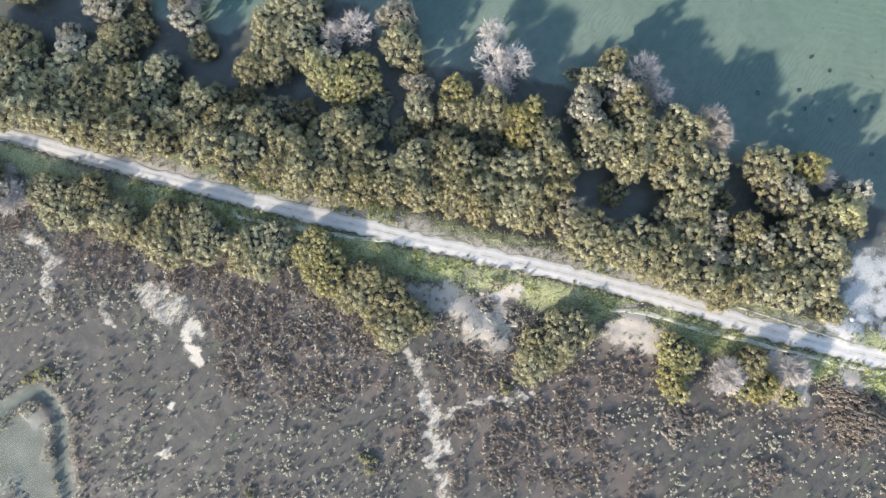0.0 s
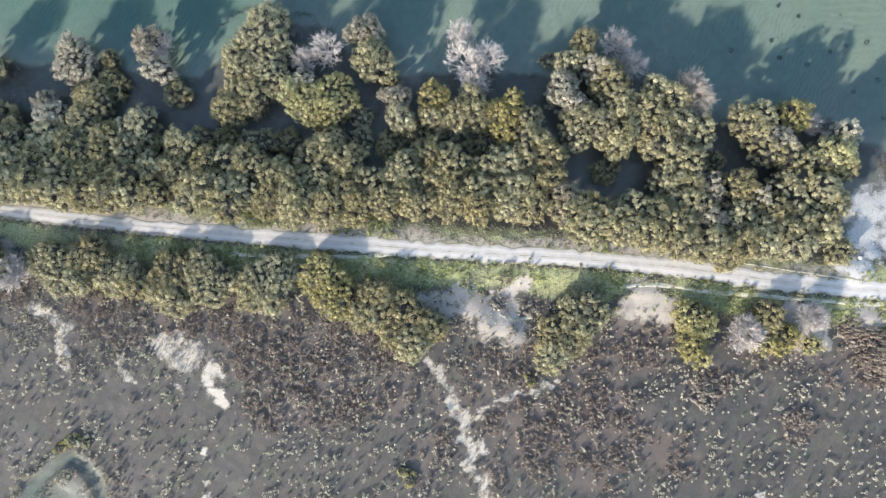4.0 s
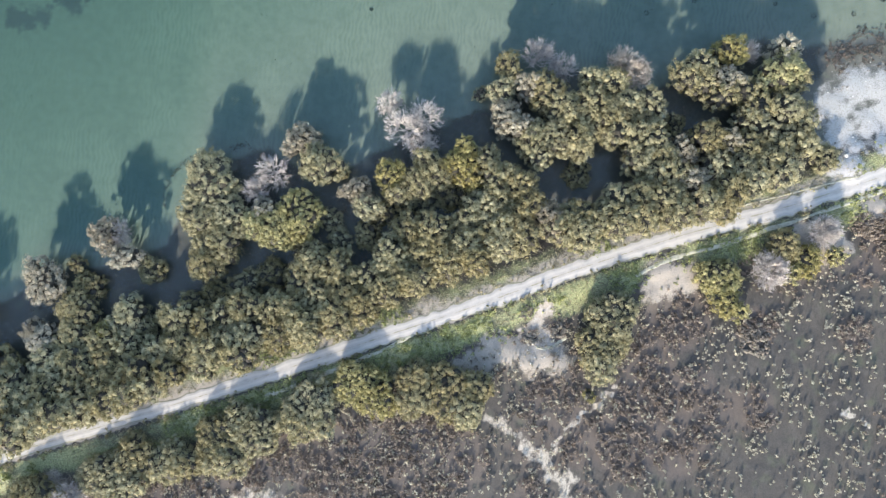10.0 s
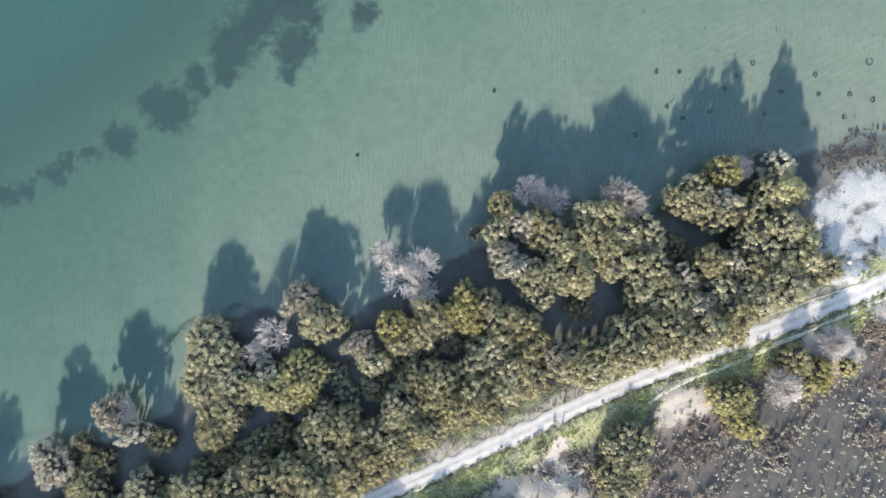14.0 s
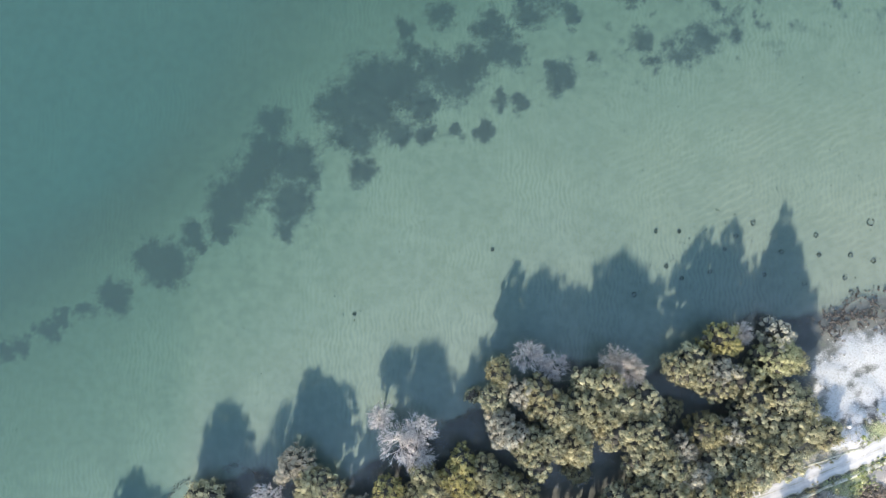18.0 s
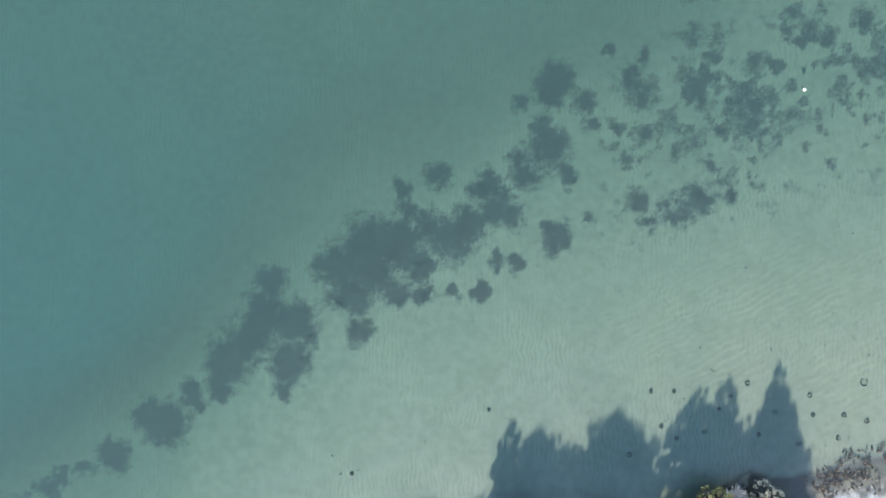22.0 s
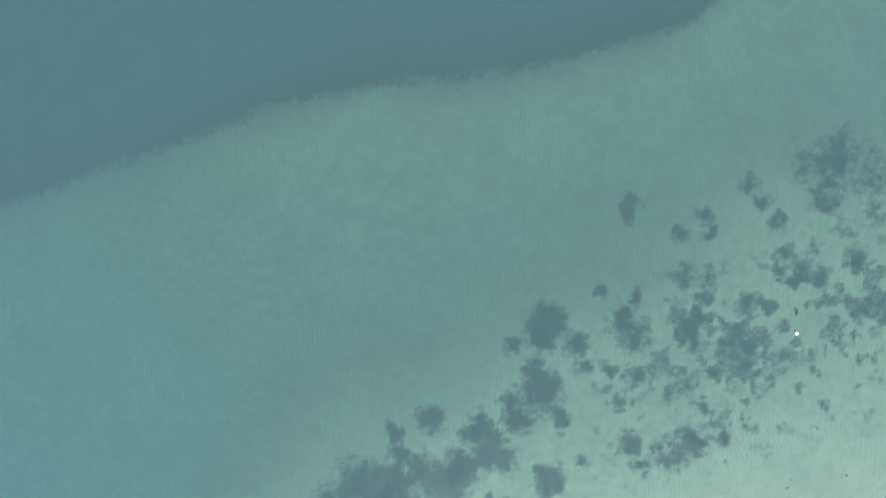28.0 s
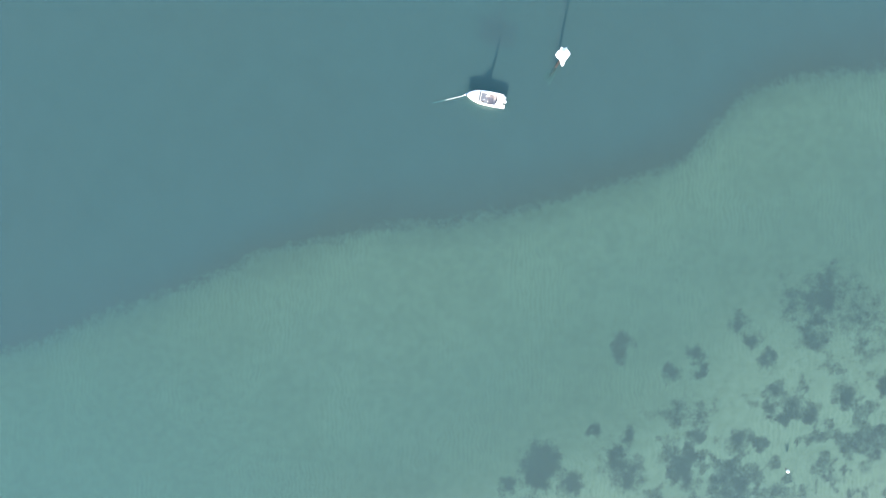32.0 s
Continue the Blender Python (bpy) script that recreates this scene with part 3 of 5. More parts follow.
def gravel_material():
    n = Nodes("limestone_gravel")
    across = n.attribute("across")
    fine, mid = n.noise(7.0, 5, 0.7), n.noise(0.8, 4)
    color = n.mix(fine, (0.33, 0.30, 0.268), (0.52, 0.48, 0.43))
    color = n.mix(n.span(mid, 0.4, 0.75, 0, 0.6), color, (0.29, 0.28, 0.26))
    rut = n.span(n.math("ABSOLUTE", n.math("SUBTRACT", n.math("ABSOLUTE", across), 0.45)), 0.0, 0.28, 1.0, 0.0)
    color = n.mix(n.math("MULTIPLY", rut, 0.45), color, (0.56, 0.52, 0.47))
    weeds = n.math("ADD", n.span(n.math("ABSOLUTE", across), 0.0, 0.24, 0.42, 0.0), n.span(n.math("ABSOLUTE", across), 0.62, 1.0, 0.0, 0.62))
    weeds = n.span(n.math("ADD", weeds, n.math("MULTIPLY", n.noise(0.55, 5, 0.7), 0.8)), 0.72, 0.92, 0, 0.8)
    color = n.mix(weeds, color, (0.22, 0.21, 0.13))
    return n.finish(n.principled(color, 0.9, n.bump(fine, 0.5, 0.05)))


LEAF_OLIVE = leaf_material("olive_leaf", (0.176, 0.161, 0.086), (0.500, 0.449, 0.262))
LEAF_YELLOW = leaf_material("yellow_green_leaf", (0.208, 0.190, 0.078), (0.525, 0.478, 0.235))
LEAF_PALE = leaf_material("pale_leaf", (0.225, 0.20, 0.14), (0.54, 0.485, 0.375))
LEAF_MARSH = leaf_material("marsh_plant_leaf", (0.24, 0.215, 0.15), (0.58, 0.525, 0.40))
LEAF_BROWN = leaf_material("brown_shrub_leaf", (0.105, 0.080, 0.064), (0.40, 0.32, 0.255))
LEAF_SCRUB = leaf_material("grey_scrub_leaf", (0.10, 0.085, 0.07), (0.29, 0.25, 0.21))
LEAF_DULL = leaf_material("grey_brown_scrub_leaf", (0.15, 0.125, 0.10), (0.36, 0.305, 0.25))
LEAF_ASH = leaf_material("ash_grey_shrub_leaf", (0.21, 0.19, 0.16), (0.44, 0.40, 0.34))
LEAF_GRASS = leaf_material("grass_blade", (0.14, 0.16, 0.05), (0.50, 0.51, 0.20))
LEAF_DRY = leaf_material("dry_grass_blade", (0.25, 0.235, 0.15), (0.56, 0.52, 0.36))
LEAF_WEED = leaf_material("seagrass_blade", (0.060, 0.070, 0.080), (0.080, 0.091, 0.101))
LEAF_ALGAE = leaf_material("algae", (0.085, 0.10, 0.085), (0.18, 0.19, 0.155))
BARK = plain_material("bark", (0.13, 0.11, 0.09), 0.9, 0.35, 6.0, bump=0.03)
# twig brown taken near black, so the colour holds the crown's inner shade
SHADED_TWIGS = plain_material("shaded_inner_twigs", (0.045, 0.041, 0.032), 0.95, 0.3, 5.0)
DEAD_WOOD = plain_material("bleached_dead_wood", (0.60, 0.55, 0.51), 0.85, 0.3, 2.0)
GREY_WOOD = plain_material("grey_dead_wood", (0.52, 0.475, 0.44), 0.85, 0.3, 2.0)
PALE_WOOD = plain_material("pale_tan_twigs", (0.50, 0.44, 0.375), 0.85, 0.3, 1.5)
ROCK = plain_material("limestone", (0.46, 0.445, 0.41), 0.9, 0.2, 3.0, bump=0.05)
GROUND, WATER, GRAVEL = ground_material(), water_material(), gravel_material()
FOOT_SOIL = plain_material("trodden_soil", (0.40, 0.375, 0.285), 0.95, 0.2, 3.0, bump=0.03)
GELCOAT = plain_material("white_gelcoat", (0.64, 0.63, 0.61), 0.25, 0.03, 2.0)
DECK = plain_material("grey_deck_lining", (0.36, 0.30, 0.28), 0.85, 0.15, 8.0)
VINYL = plain_material("cream_vinyl", (0.66, 0.62, 0.56), 0.5, 0.06, 5.0)
CANVAS = plain_material("dark_grey_canvas", (0.13, 0.13, 0.14), 0.85, 0.15, 3.0)
TAN = plain_material("tan_vinyl", (0.42, 0.35, 0.31), 0.6, 0.1, 5.0)
DARK_GLASS = plain_material("tinted_perspex", (0.09, 0.10, 0.11), 0.12, 0.05, 2.0)
STEEL = plain_material("stainless_steel", (0.7, 0.7, 0.7), 0.25, 0.05, 3.0, metallic=1.0)
BLACK = plain_material("black_plastic", (0.03, 0.03, 0.033), 0.45, 0.1, 5.0)
ROPE = plain_material("white_rope", (0.7, 0.68, 0.62), 0.9, 0.1, 20.0)
RED_PAINT = plain_material("weathered_red_paint", (0.013, 0.010, 0.009), 0.8, 0.3, 3.0)
GUANO = plain_material("white_daymark_paint", (0.66, 0.65, 0.63), 0.6, 0.05, 3.0)


# ---- mesh helpers ----
def mesh_from(name, verts, faces, material, smooth=False):
    """verts: n x 3; faces: m x k of one size, or a list of such arrays."""
    me = bpy.data.meshes.new(name)
    groups = faces if isinstance(faces, list) else [faces]
    groups = [np.asarray(g, np.int32) for g in groups if len(g)]
    loops = np.concatenate([g.ravel() for g in groups])
    sizes = np.concatenate([np.full(len(g), g.shape[1], np.int32) for g in groups])
    me.vertices.add(len(verts))
    me.vertices.foreach_set("co", np.asarray(verts, np.float32).ravel())
    me.loops.add(len(loops))
    me.loops.foreach_set("vertex_index", loops)
    me.polygons.add(len(sizes))
    me.polygons.foreach_set("loop_start", np.concatenate(([0], np.cumsum(sizes)[:-1])).astype(np.int32))
    if smooth:
        me.polygons.foreach_set("use_smooth", np.ones(len(sizes), bool))
    me.update(calc_edges=True)
    me.materials.append(material)
    return me


def part(name, bm, material, parent, label=""):
    me = bpy.data.meshes.new(name)
    bm.to_mesh(me)
    bm.free()
    me.materials.append(material)
    ob = new(name, me)
    ob.parent = parent
    return tagged(ob, label)


def part_mesh(name, me, parent, label=""):
    ob = new(name, me)
    ob.parent = parent
    return tagged(ob, label)


def box(bm, size, m, bevel=0.0):
    made = bmesh.ops.create_cube(bm, size=1.0, matrix=m @ Matrix.Diagonal((*size, 1)))
    if bevel:
        edges = list({e for v in made["verts"] for e in v.link_edges})
        bmesh.ops.bevel(bm, geom=edges, offset=bevel, segments=2, affect="EDGES")


def tube(points, radii, sides=5):
    """Vertices and quads of a tapered tube along points."""
    points = np.asarray(points, float)
    verts, faces = [], []
    for k, p in enumerate(points):
        d = points[min(k + 1, len(points) - 1)] - points[max(k - 1, 0)]
        d = d / (np.linalg.norm(d) + 1e-9)
        a = np.cross(d, (0.31, 0.11, 0.94) if abs(d[2]) < 0.9 else (1, 0, 0))
        a /= np.linalg.norm(a)
        b = np.cross(d, a)
        for j in range(sides):
            ang = 2 * math.pi * j / sides
            verts.append(p + radii[k] * (a * math.cos(ang) + b * math.sin(ang)))
    for k in range(len(points) - 1):
        for j in range(sides):
            j2 = (j + 1) % sides
            faces.append((k * sides + j, k * sides + j2, (k + 1) * sides + j2, (k + 1) * sides + j))
    return np.array(verts), np.array(faces)


def join(pieces):
    """Several (verts, faces) as one."""
    vs, fs, at = [], [], 0
    for v, f in pieces:
        vs.append(v)
        fs.append(np.asarray(f) + at)
        at += len(v)
    return np.concatenate(vs), np.concatenate(fs)


def leaves_at(r, centres, normals, length, width):
    """One rhombic leaf at each centre, facing about along its normal."""
    n = len(centres)
    side = r.normal(size=(n, 3))
    side -= normals * (side * normals).sum(1, keepdims=True)
    side /= np.linalg.norm(side, axis=1, keepdims=True) + 1e-9
    other = np.cross(normals, side)
    length, width = np.reshape(length, (-1, 1)), np.reshape(width, (-1, 1))
    v = np.stack([centres - side * length, centres + other * width + normals * width * 0.4,
                  centres + side * length, centres - other * width + normals * width * 0.4], 1)
    return v.reshape(-1, 3), np.arange(4 * n).reshape(-1, 4)


def small_leaves(r, centres, normals, length):
    """One three-cornered leaf at each centre."""
    n = len(centres)
    side = r.normal(size=(n, 3))
    side -= normals * (side * normals).sum(1, keepdims=True)
    side /= np.linalg.norm(side, axis=1, keepdims=True) + 1e-9
    other = np.cross(normals, side)
    length = np.reshape(length, (-1, 1))
    v = np.stack([centres - side * length * 0.8 - other * length * 0.55, centres + side * length * 1.1, centres - side * length * 0.6 + other * length * 0.75], 1)
    return v.reshape(-1, 3), np.arange(3 * n).reshape(-1, 3)


def clumps(r, centres, radii, per, leaf, squash=0.8, low=-0.35, jitter=0.55, small=False, up=0.0):
    """Leaves on domes round the centres."""
    n = len(centres)
    d = r.normal(size=(n * per, 3))
    d /= np.linalg.norm(d, axis=1, keepdims=True)
    d[:, 2] = np.where(d[:, 2] < low, -d[:, 2], d[:, 2])
    rad = np.repeat(radii, per)[:, None]
    stretch = np.repeat(r.uniform(0.72, 1.32, (n, 3)), per, 0)
    at = np.repeat(centres, per, 0) + d * rad * r.uniform(0.72, 1.08, (n * per, 1)) * stretch * (1, 1, squash)
    facing = d * (1 - up) + r.normal(size=d.shape) * jitter + np.array((0, 0, 2.0 * up))
    facing /= np.linalg.norm(facing, axis=1, keepdims=True)
    size = leaf * r.uniform(0.7, 1.3, n * per)
    return small_leaves(r, at, facing, size) if small else leaves_at(r, at, facing, size, size * 0.55)


ICO = bmesh.new()
bmesh.ops.create_icosphere(ICO, subdivisions=1, radius=1.0)
ICO_V = np.array([v.co[:] for v in ICO.verts])
ICO_F = np.array([[v.index for v in f.verts] for f in ICO.faces])
ICO.free()


OCTA_V = np.array([(1, 0, 0), (0, 1, 0), (-1, 0, 0), (0, -1, 0), (0, 0, 1), (0, 0, -1)], float)
OCTA_F = np.array([(0, 1, 4), (1, 2, 4), (2, 3, 4), (3, 0, 4), (1, 0, 5), (2, 1, 5), (3, 2, 5), (0, 3, 5)])


def cores(r, centres, radii, squash=0.8, full=False):
    """The closed middle of each clump."""
    cv, cf = (ICO_V, ICO_F) if full else (OCTA_V, OCTA_F)
    v = cv[None] * radii[:, None, None] * r.uniform(0.85, 1.25, (len(centres), len(cv), 1)) * (1, 1, squash) + centres[:, None]
    f = cf[None] + (np.arange(len(centres)) * len(cv))[:, None, None]
    return v.reshape(-1, 3), f.reshape(-1, 3)


def blob(r, radius, squash=0.7, rough_=0.25, detail=2):
    bm = bmesh.new()
    bmesh.ops.create_icosphere(bm, subdivisions=detail, radius=radius)
    for v in bm.verts:
        v.co *= 1 + r.uniform(-rough_, rough_)
        v.co.z *= squash
    return bm


# ---- ground, water, track ----
def sheet(name, xs, ys, z_of, material):
    gx, gy = np.meshgrid(xs, ys)
    z = z_of(gx, gy)
    verts = np.stack([gx.ravel(), gy.ravel(), z.ravel()], 1)
    i = np.arange(len(verts)).reshape(gx.shape)
    faces = np.stack([i[:-1, :-1].ravel(), i[:-1, 1:].ravel(), i[1:, 1:].ravel(), i[1:, :-1].ravel()], 1)
    me = mesh_from(name, verts, faces, material, smooth=True)
    return new(name, me), me, gx.ravel(), gy.ravel(), z.ravel()


def give(me, name, values):
    me.attributes.new(name, "FLOAT", "POINT").data.foreach_set("value", np.asarray(values, np.float32))


def weed_field(x, y):
    patches = in_patches(SEAGRASS_NEAR + SEAGRASS_FAR, *warped(x, y, 131, 1.3, 0.8), 0.62)
    patches = patches * (1 - 0.1 * step(15, 40, x)) * (1 - 0.34 * step(10, 45, x) * step(0.36, 0.58, rough(x, y, 2.6, 173)))
    band = np.exp(-((y - line_at(GRASS_LINE, x) - 24) / 15) ** 2) * step(12, 40, x)
    crumbs = step(5, 30, x) * np.exp(-((y - line_at(GRASS_LINE, x) - 16) / 20) ** 2) * step(0.50, 0.68, rough(x, y, 2.4, 177)) * 0.7
    return np.maximum(np.maximum(patches, crumbs), band * step(0.5, 0.68, rough(x, y, 4.5, 171)) * 0.85)


xs = np.concatenate([[-1500, -800, -400, -260, -190], np.arange(-150, -94, 1.5), np.arange(-94, 94, 0.6), np.arange(94, 150, 1.5), [150, 190, 260, 400, 800, 1500]])
ys = np.concatenate([[-1500, -800, -400, -220, -140, -110], np.arange(-84, 62, 0.5), np.arange(62, 150, 0.6), np.arange(150, 205, 1.2), [215, 240, 300, 500, 900, 1500]])
ground, me, gx, gy, gz = sheet("ground", xs, ys, height, GROUND)
tagged(ground, "grey tidal mud, salt flat and pale sandy seabed", "ground", kind="structure")
side, off = track_side(gx, gy), offshore(gx, gy)
patchy = rough(gx, gy, 6.0, 41)
verge = np.where(side < 0, step(1.0, 2.2, -side) * (1 - step(5.0, 8.5, -side + (patchy - 0.5) * 5)), step(0.9, 1.6, side) * (1 - step(3.5, 6.5, side + (patchy - 0.5) * 3)))
give(me, "green", verge * np.where(side > 0, 0.75, 1.0) * (0.35 + 0.75 * patchy) * (1 - in_patches(PALE_BANK + GULLY, gx, gy)))
sx, sy = warped(gx, gy, 151, 1.6, 0.8)
give(me, "pale", np.maximum(in_patches(PALE_BANK + CUTTING + GULLY, sx, sy, 0.5) * (0.62 + 0.6 * rough(gx, gy, 2.0, 157)), np.maximum(1.1 * (np.abs(side) < 1.3), 0.62 * step(0.9, 1.5, side) * (1 - step(2.2, 4.2, side + (patchy - 0.5) * 3)))))
give(me, "white", np.maximum(in_patches(WHITE_GROUND, sx, sy, 0.5) * (0.6 + 0.5 * rough(gx, gy, 2.5, 159)), 0.62 * in_patches(GULLY, sx, sy, 0.8) * (0.2 + 1.0 * rough(gx, gy, 1.4, 161))))
ribbons = np.zeros(len(gx))
for line, w in ((SALT_WEST, 1.0), (SALT_MID, 0.7), (SALT_LONG, 0.9), (SALT_BRANCH, 0.42)):
    ribbons = np.maximum(ribbons, 1 - np.clip(near_line(line, sx, sy) / (2 * w), 0, 1))
crust = np.maximum(0.62 * ribbons, 0.95 * in_patches(SALT_SPOTS[:7] + SALT_EAST, sx, sy, 0.6) * (0.6 + 0.5 * rough(gx, gy, 1.6, 213)))
give(me, "crust", crust)
give(me, "salt", np.maximum(ribbons, in_patches(SALT_SPOTS + SALT_EAST, sx, sy, 0.5) * (0.55 + 0.5 * value_noise(sx, sy, 1.1, 155))))
marsh = side < -6.5
give(me, "brown", np.where(marsh, np.maximum(in_patches(SHRUB_PATCH, gx, gy, 0.35), 0.55 * step(0.5, 0.75, rough(gx, gy, 14.0, 51))), 0.0))
give(me, "seabed", np.maximum(np.maximum(step(-0.6, 0.8, off), 0.2 * step(6, 10, side)), np.maximum(0.4 * (1 - step(0.4, 1.4, near_line(CREEK, gx, gy))), 0.5 * in_patches(CREEK_POOL, gx, gy, 0.3))))
beyond = gy - line_at(EDGE, gx, 5.0) + (rough(gx, gy, 9, 37) - 0.5) * 3
give(me, "weed", np.maximum(weed_field(gx, gy) * (off > 4), 1.5 * step(-1.0, 8.0, beyond)))
give(me, "barred", in_patches(SAND_BARS, gx, gy, 0.6))

wx = np.concatenate([[-1500, -800, -400, -260, -190], np.arange(-150, 150, 1.2), [150, 190, 260, 400, 800, 1500]])
wy = np.concatenate([[-1500, -400, -140, -90], np.arange(-80, 205, 1.2), [215, 300, 500, 900, 1500]])
sea, me, gx, gy, gz = sheet("water", wx, wy, lambda x, y: np.zeros(np.shape(x)), WATER)
tagged(sea, "calm shallow green sea water deepening to blue", "water", kind="structure")
sea.visible_shadow = False
give(me, "depth", np.maximum(-height(gx, gy), 0.0))


def ribbon(name, line, half, lift, material, ragged=0.25, seed=1, across=9):
    """A trodden strip that follows the ground along a bent line."""
    pts = np.array(line)
    length = np.concatenate(([0], np.cumsum(np.hypot(*np.diff(pts, axis=0).T))))
    s = np.arange(0, length[-1], 0.5)
    px, py = np.interp(s, length, pts[:, 0]), np.interp(s, length, pts[:, 1])
    k = np.ones(9) / 9
    px[4:-4], py[4:-4] = np.convolve(px, k, "valid"), np.convolve(py, k, "valid")
    dx, dy = np.gradient(px), np.gradient(py)
    d = np.hypot(dx, dy)
    nx, ny = -dy / d, dx / d
    half = half * (0.66 + 0.34 * step(-70, 10, px))
    left = half * (1 + ragged * (rough(s, s * 0, 5.0, seed) + 0.7 * value_noise(s, s * 0, 1.1, seed + 2) - 0.85) * 2)
    right = half * (1 + ragged * (rough(s, s * 0 + 50, 5.0, seed + 5) + 0.7 * value_noise(s, s * 0 + 9, 1.1, seed + 3) - 0.85) * 2)
    u = np.linspace(-1, 1, across)
    reach = np.where(u[None] > 0, u[None] * left[:, None], u[None] * right[:, None])
    x, y = px[:, None] + nx[:, None] * reach, py[:, None] + ny[:, None] * reach
    z = height(x, y) + lift * (1 - 0.8 * np.abs(u[None]) ** 3) + (rough(x, y, 0.9, seed) - 0.5) * 0.04
    verts = np.stack([x.ravel(), y.ravel(), z.ravel()], 1)
    i = np.arange(len(verts)).reshape(x.shape)
    faces = np.stack([i[:-1, :-1].ravel(), i[1:, :-1].ravel(), i[1:, 1:].ravel(), i[:-1, 1:].ravel()], 1)
    me = mesh_from(name, verts, faces, material, smooth=True)
    give(me, "across", np.tile(u, len(s)))
    return new(name, me)


track = tagged(ribbon("gravel_road", [(x, float(line_at(TRACK, x))) for x in (-149, -120)] + TRACK + [(x, float(line_at(TRACK, x))) for x in (110, 149)], 1.5, 0.10, GRAVEL, 0.3, 3, 13), "pale limestone gravel track with two wheel ruts", "track", kind="structure")
path = tagged(ribbon("footpath", FOOTPATH, 0.32, 0.07, FOOT_SOIL, 0.5, 8, 5), "narrow pale trodden footpath beside the track", "path", kind="structure")
path = tagged(ribbon("footpath", SIDE_PATH, 0.35, 0.07, FOOT_SOIL, 0.5, 12, 5), "short pale trodden path at the verge", "path", kind="structure")
path = tagged(ribbon("footpath", NORTH_PATH, 0.17, 0.07, FOOT_SOIL, 0.5, 14, 5), "thin pale trodden line on the northern verge", "path", kind="structure")
path = tagged(ribbon("footpath", BANK_PATH, 0.2, 0.06, FOOT_SOIL, 0.6, 17, 5), "pale trodden line across the bare bank", "path", kind="structure")


# ---- trees ----
def crown_mesh(name, radius, high, seed, material, leaf=0.10, per=84, lump=1.0):
    """A crown of rounded leaf clumps, high metres from its base at z = 0 to its top."""
    r = np.random.default_rng(seed)
    a, b, c = r.uniform(0, 6.28, 3)

    def reach(t):
        return radius * (1 + 0.12 * np.sin(2 * t + a) + 0.11 * np.sin(3 * t + b) + 0.07 * np.sin(5 * t + c))

    centres = []
    want = int(math.pi * radius * radius * 1.65 / lump ** 1.6)
    for _ in range(want):
        tries = r.uniform(0, 1, (14, 2))
        t, q = tries[:, 0] * 6.2832, np.sqrt(tries[:, 1]) * 0.96
        p = np.stack([np.cos(t) * q * reach(t), np.sin(t) * q * reach(t)], 1)
        k = 0
        if centres:
            near = np.array(centres)
            k = int(np.argmax(np.min(np.hypot(p[:, None, 0] - near[None, :, 0], p[:, None, 1] - near[None, :, 1]), 1)))
        swell = 0.9 * (value_noise(p[k, 0] + 50, p[k, 1] + 50, 1.7, seed) - 0.5) + r.uniform(-0.24, 0.24) * lump
        centres.append((p[k, 0], p[k, 1], high * (1 - 0.5 * q[k] ** 2.8) + swell - 0.35))
    rim = int(2 * math.pi * radius * 1.5)
    for k in range(rim):
        t = 6.2832 * k / rim + r.uniform(-0.2, 0.2)
        q = r.uniform(0.78, 0.96)
        centres.append((math.cos(t) * reach(t) * q, math.sin(t) * reach(t) * q, r.uniform(-0.2, 0.34) * high))
    centres = np.array(centres)
    radii = lump * (0.31 + 0.34 * r.uniform(0, 1, len(centres)) ** 1.2) * min(1.0, 0.45 + radius / 4)
    away = r.normal(size=(2 * len(centres), 3)) + (0, 0, 0.6)
    away /= np.linalg.norm(away, axis=1, keepdims=True)
    sprigs = np.repeat(centres, 2, 0) + away * np.repeat(radii, 2)[:, None] * (1.0, 1.0, 0.8)
    lv, lf = join([clumps(r, centres, radii * 1.04, int(per * 0.66), leaf, 0.78, -0.45, 0.6, True),
                   clumps(r, sprigs, np.repeat(radii, 2) * r.uniform(0.3, 0.62, 2 * len(centres)), int(per * 0.24), leaf * 0.92, 0.85, -0.4, 0.7, True)])
    # near-black solid cores: they stop sun through the crown and darken its gaps
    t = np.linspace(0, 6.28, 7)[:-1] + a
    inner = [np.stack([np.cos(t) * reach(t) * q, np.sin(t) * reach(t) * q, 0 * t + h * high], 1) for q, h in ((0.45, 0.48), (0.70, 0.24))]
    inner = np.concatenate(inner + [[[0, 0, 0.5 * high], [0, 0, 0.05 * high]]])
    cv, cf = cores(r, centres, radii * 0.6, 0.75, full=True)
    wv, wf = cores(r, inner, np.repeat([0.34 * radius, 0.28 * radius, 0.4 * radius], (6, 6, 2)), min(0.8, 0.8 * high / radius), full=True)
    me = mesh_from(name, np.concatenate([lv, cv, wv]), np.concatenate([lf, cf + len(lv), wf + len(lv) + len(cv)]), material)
    me.materials.append(SHADED_TWIGS)
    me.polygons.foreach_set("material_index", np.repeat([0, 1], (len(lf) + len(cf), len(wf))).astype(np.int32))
    return me


def bent(r, start, end, sag, n=5):
    u = np.linspace(0, 1, n)[:, None]
    mid = r.normal(size=3) * sag
    return np.asarray(start) * (1 - u) + np.asarray(end) * u + mid * (u * (1 - u) * 4)


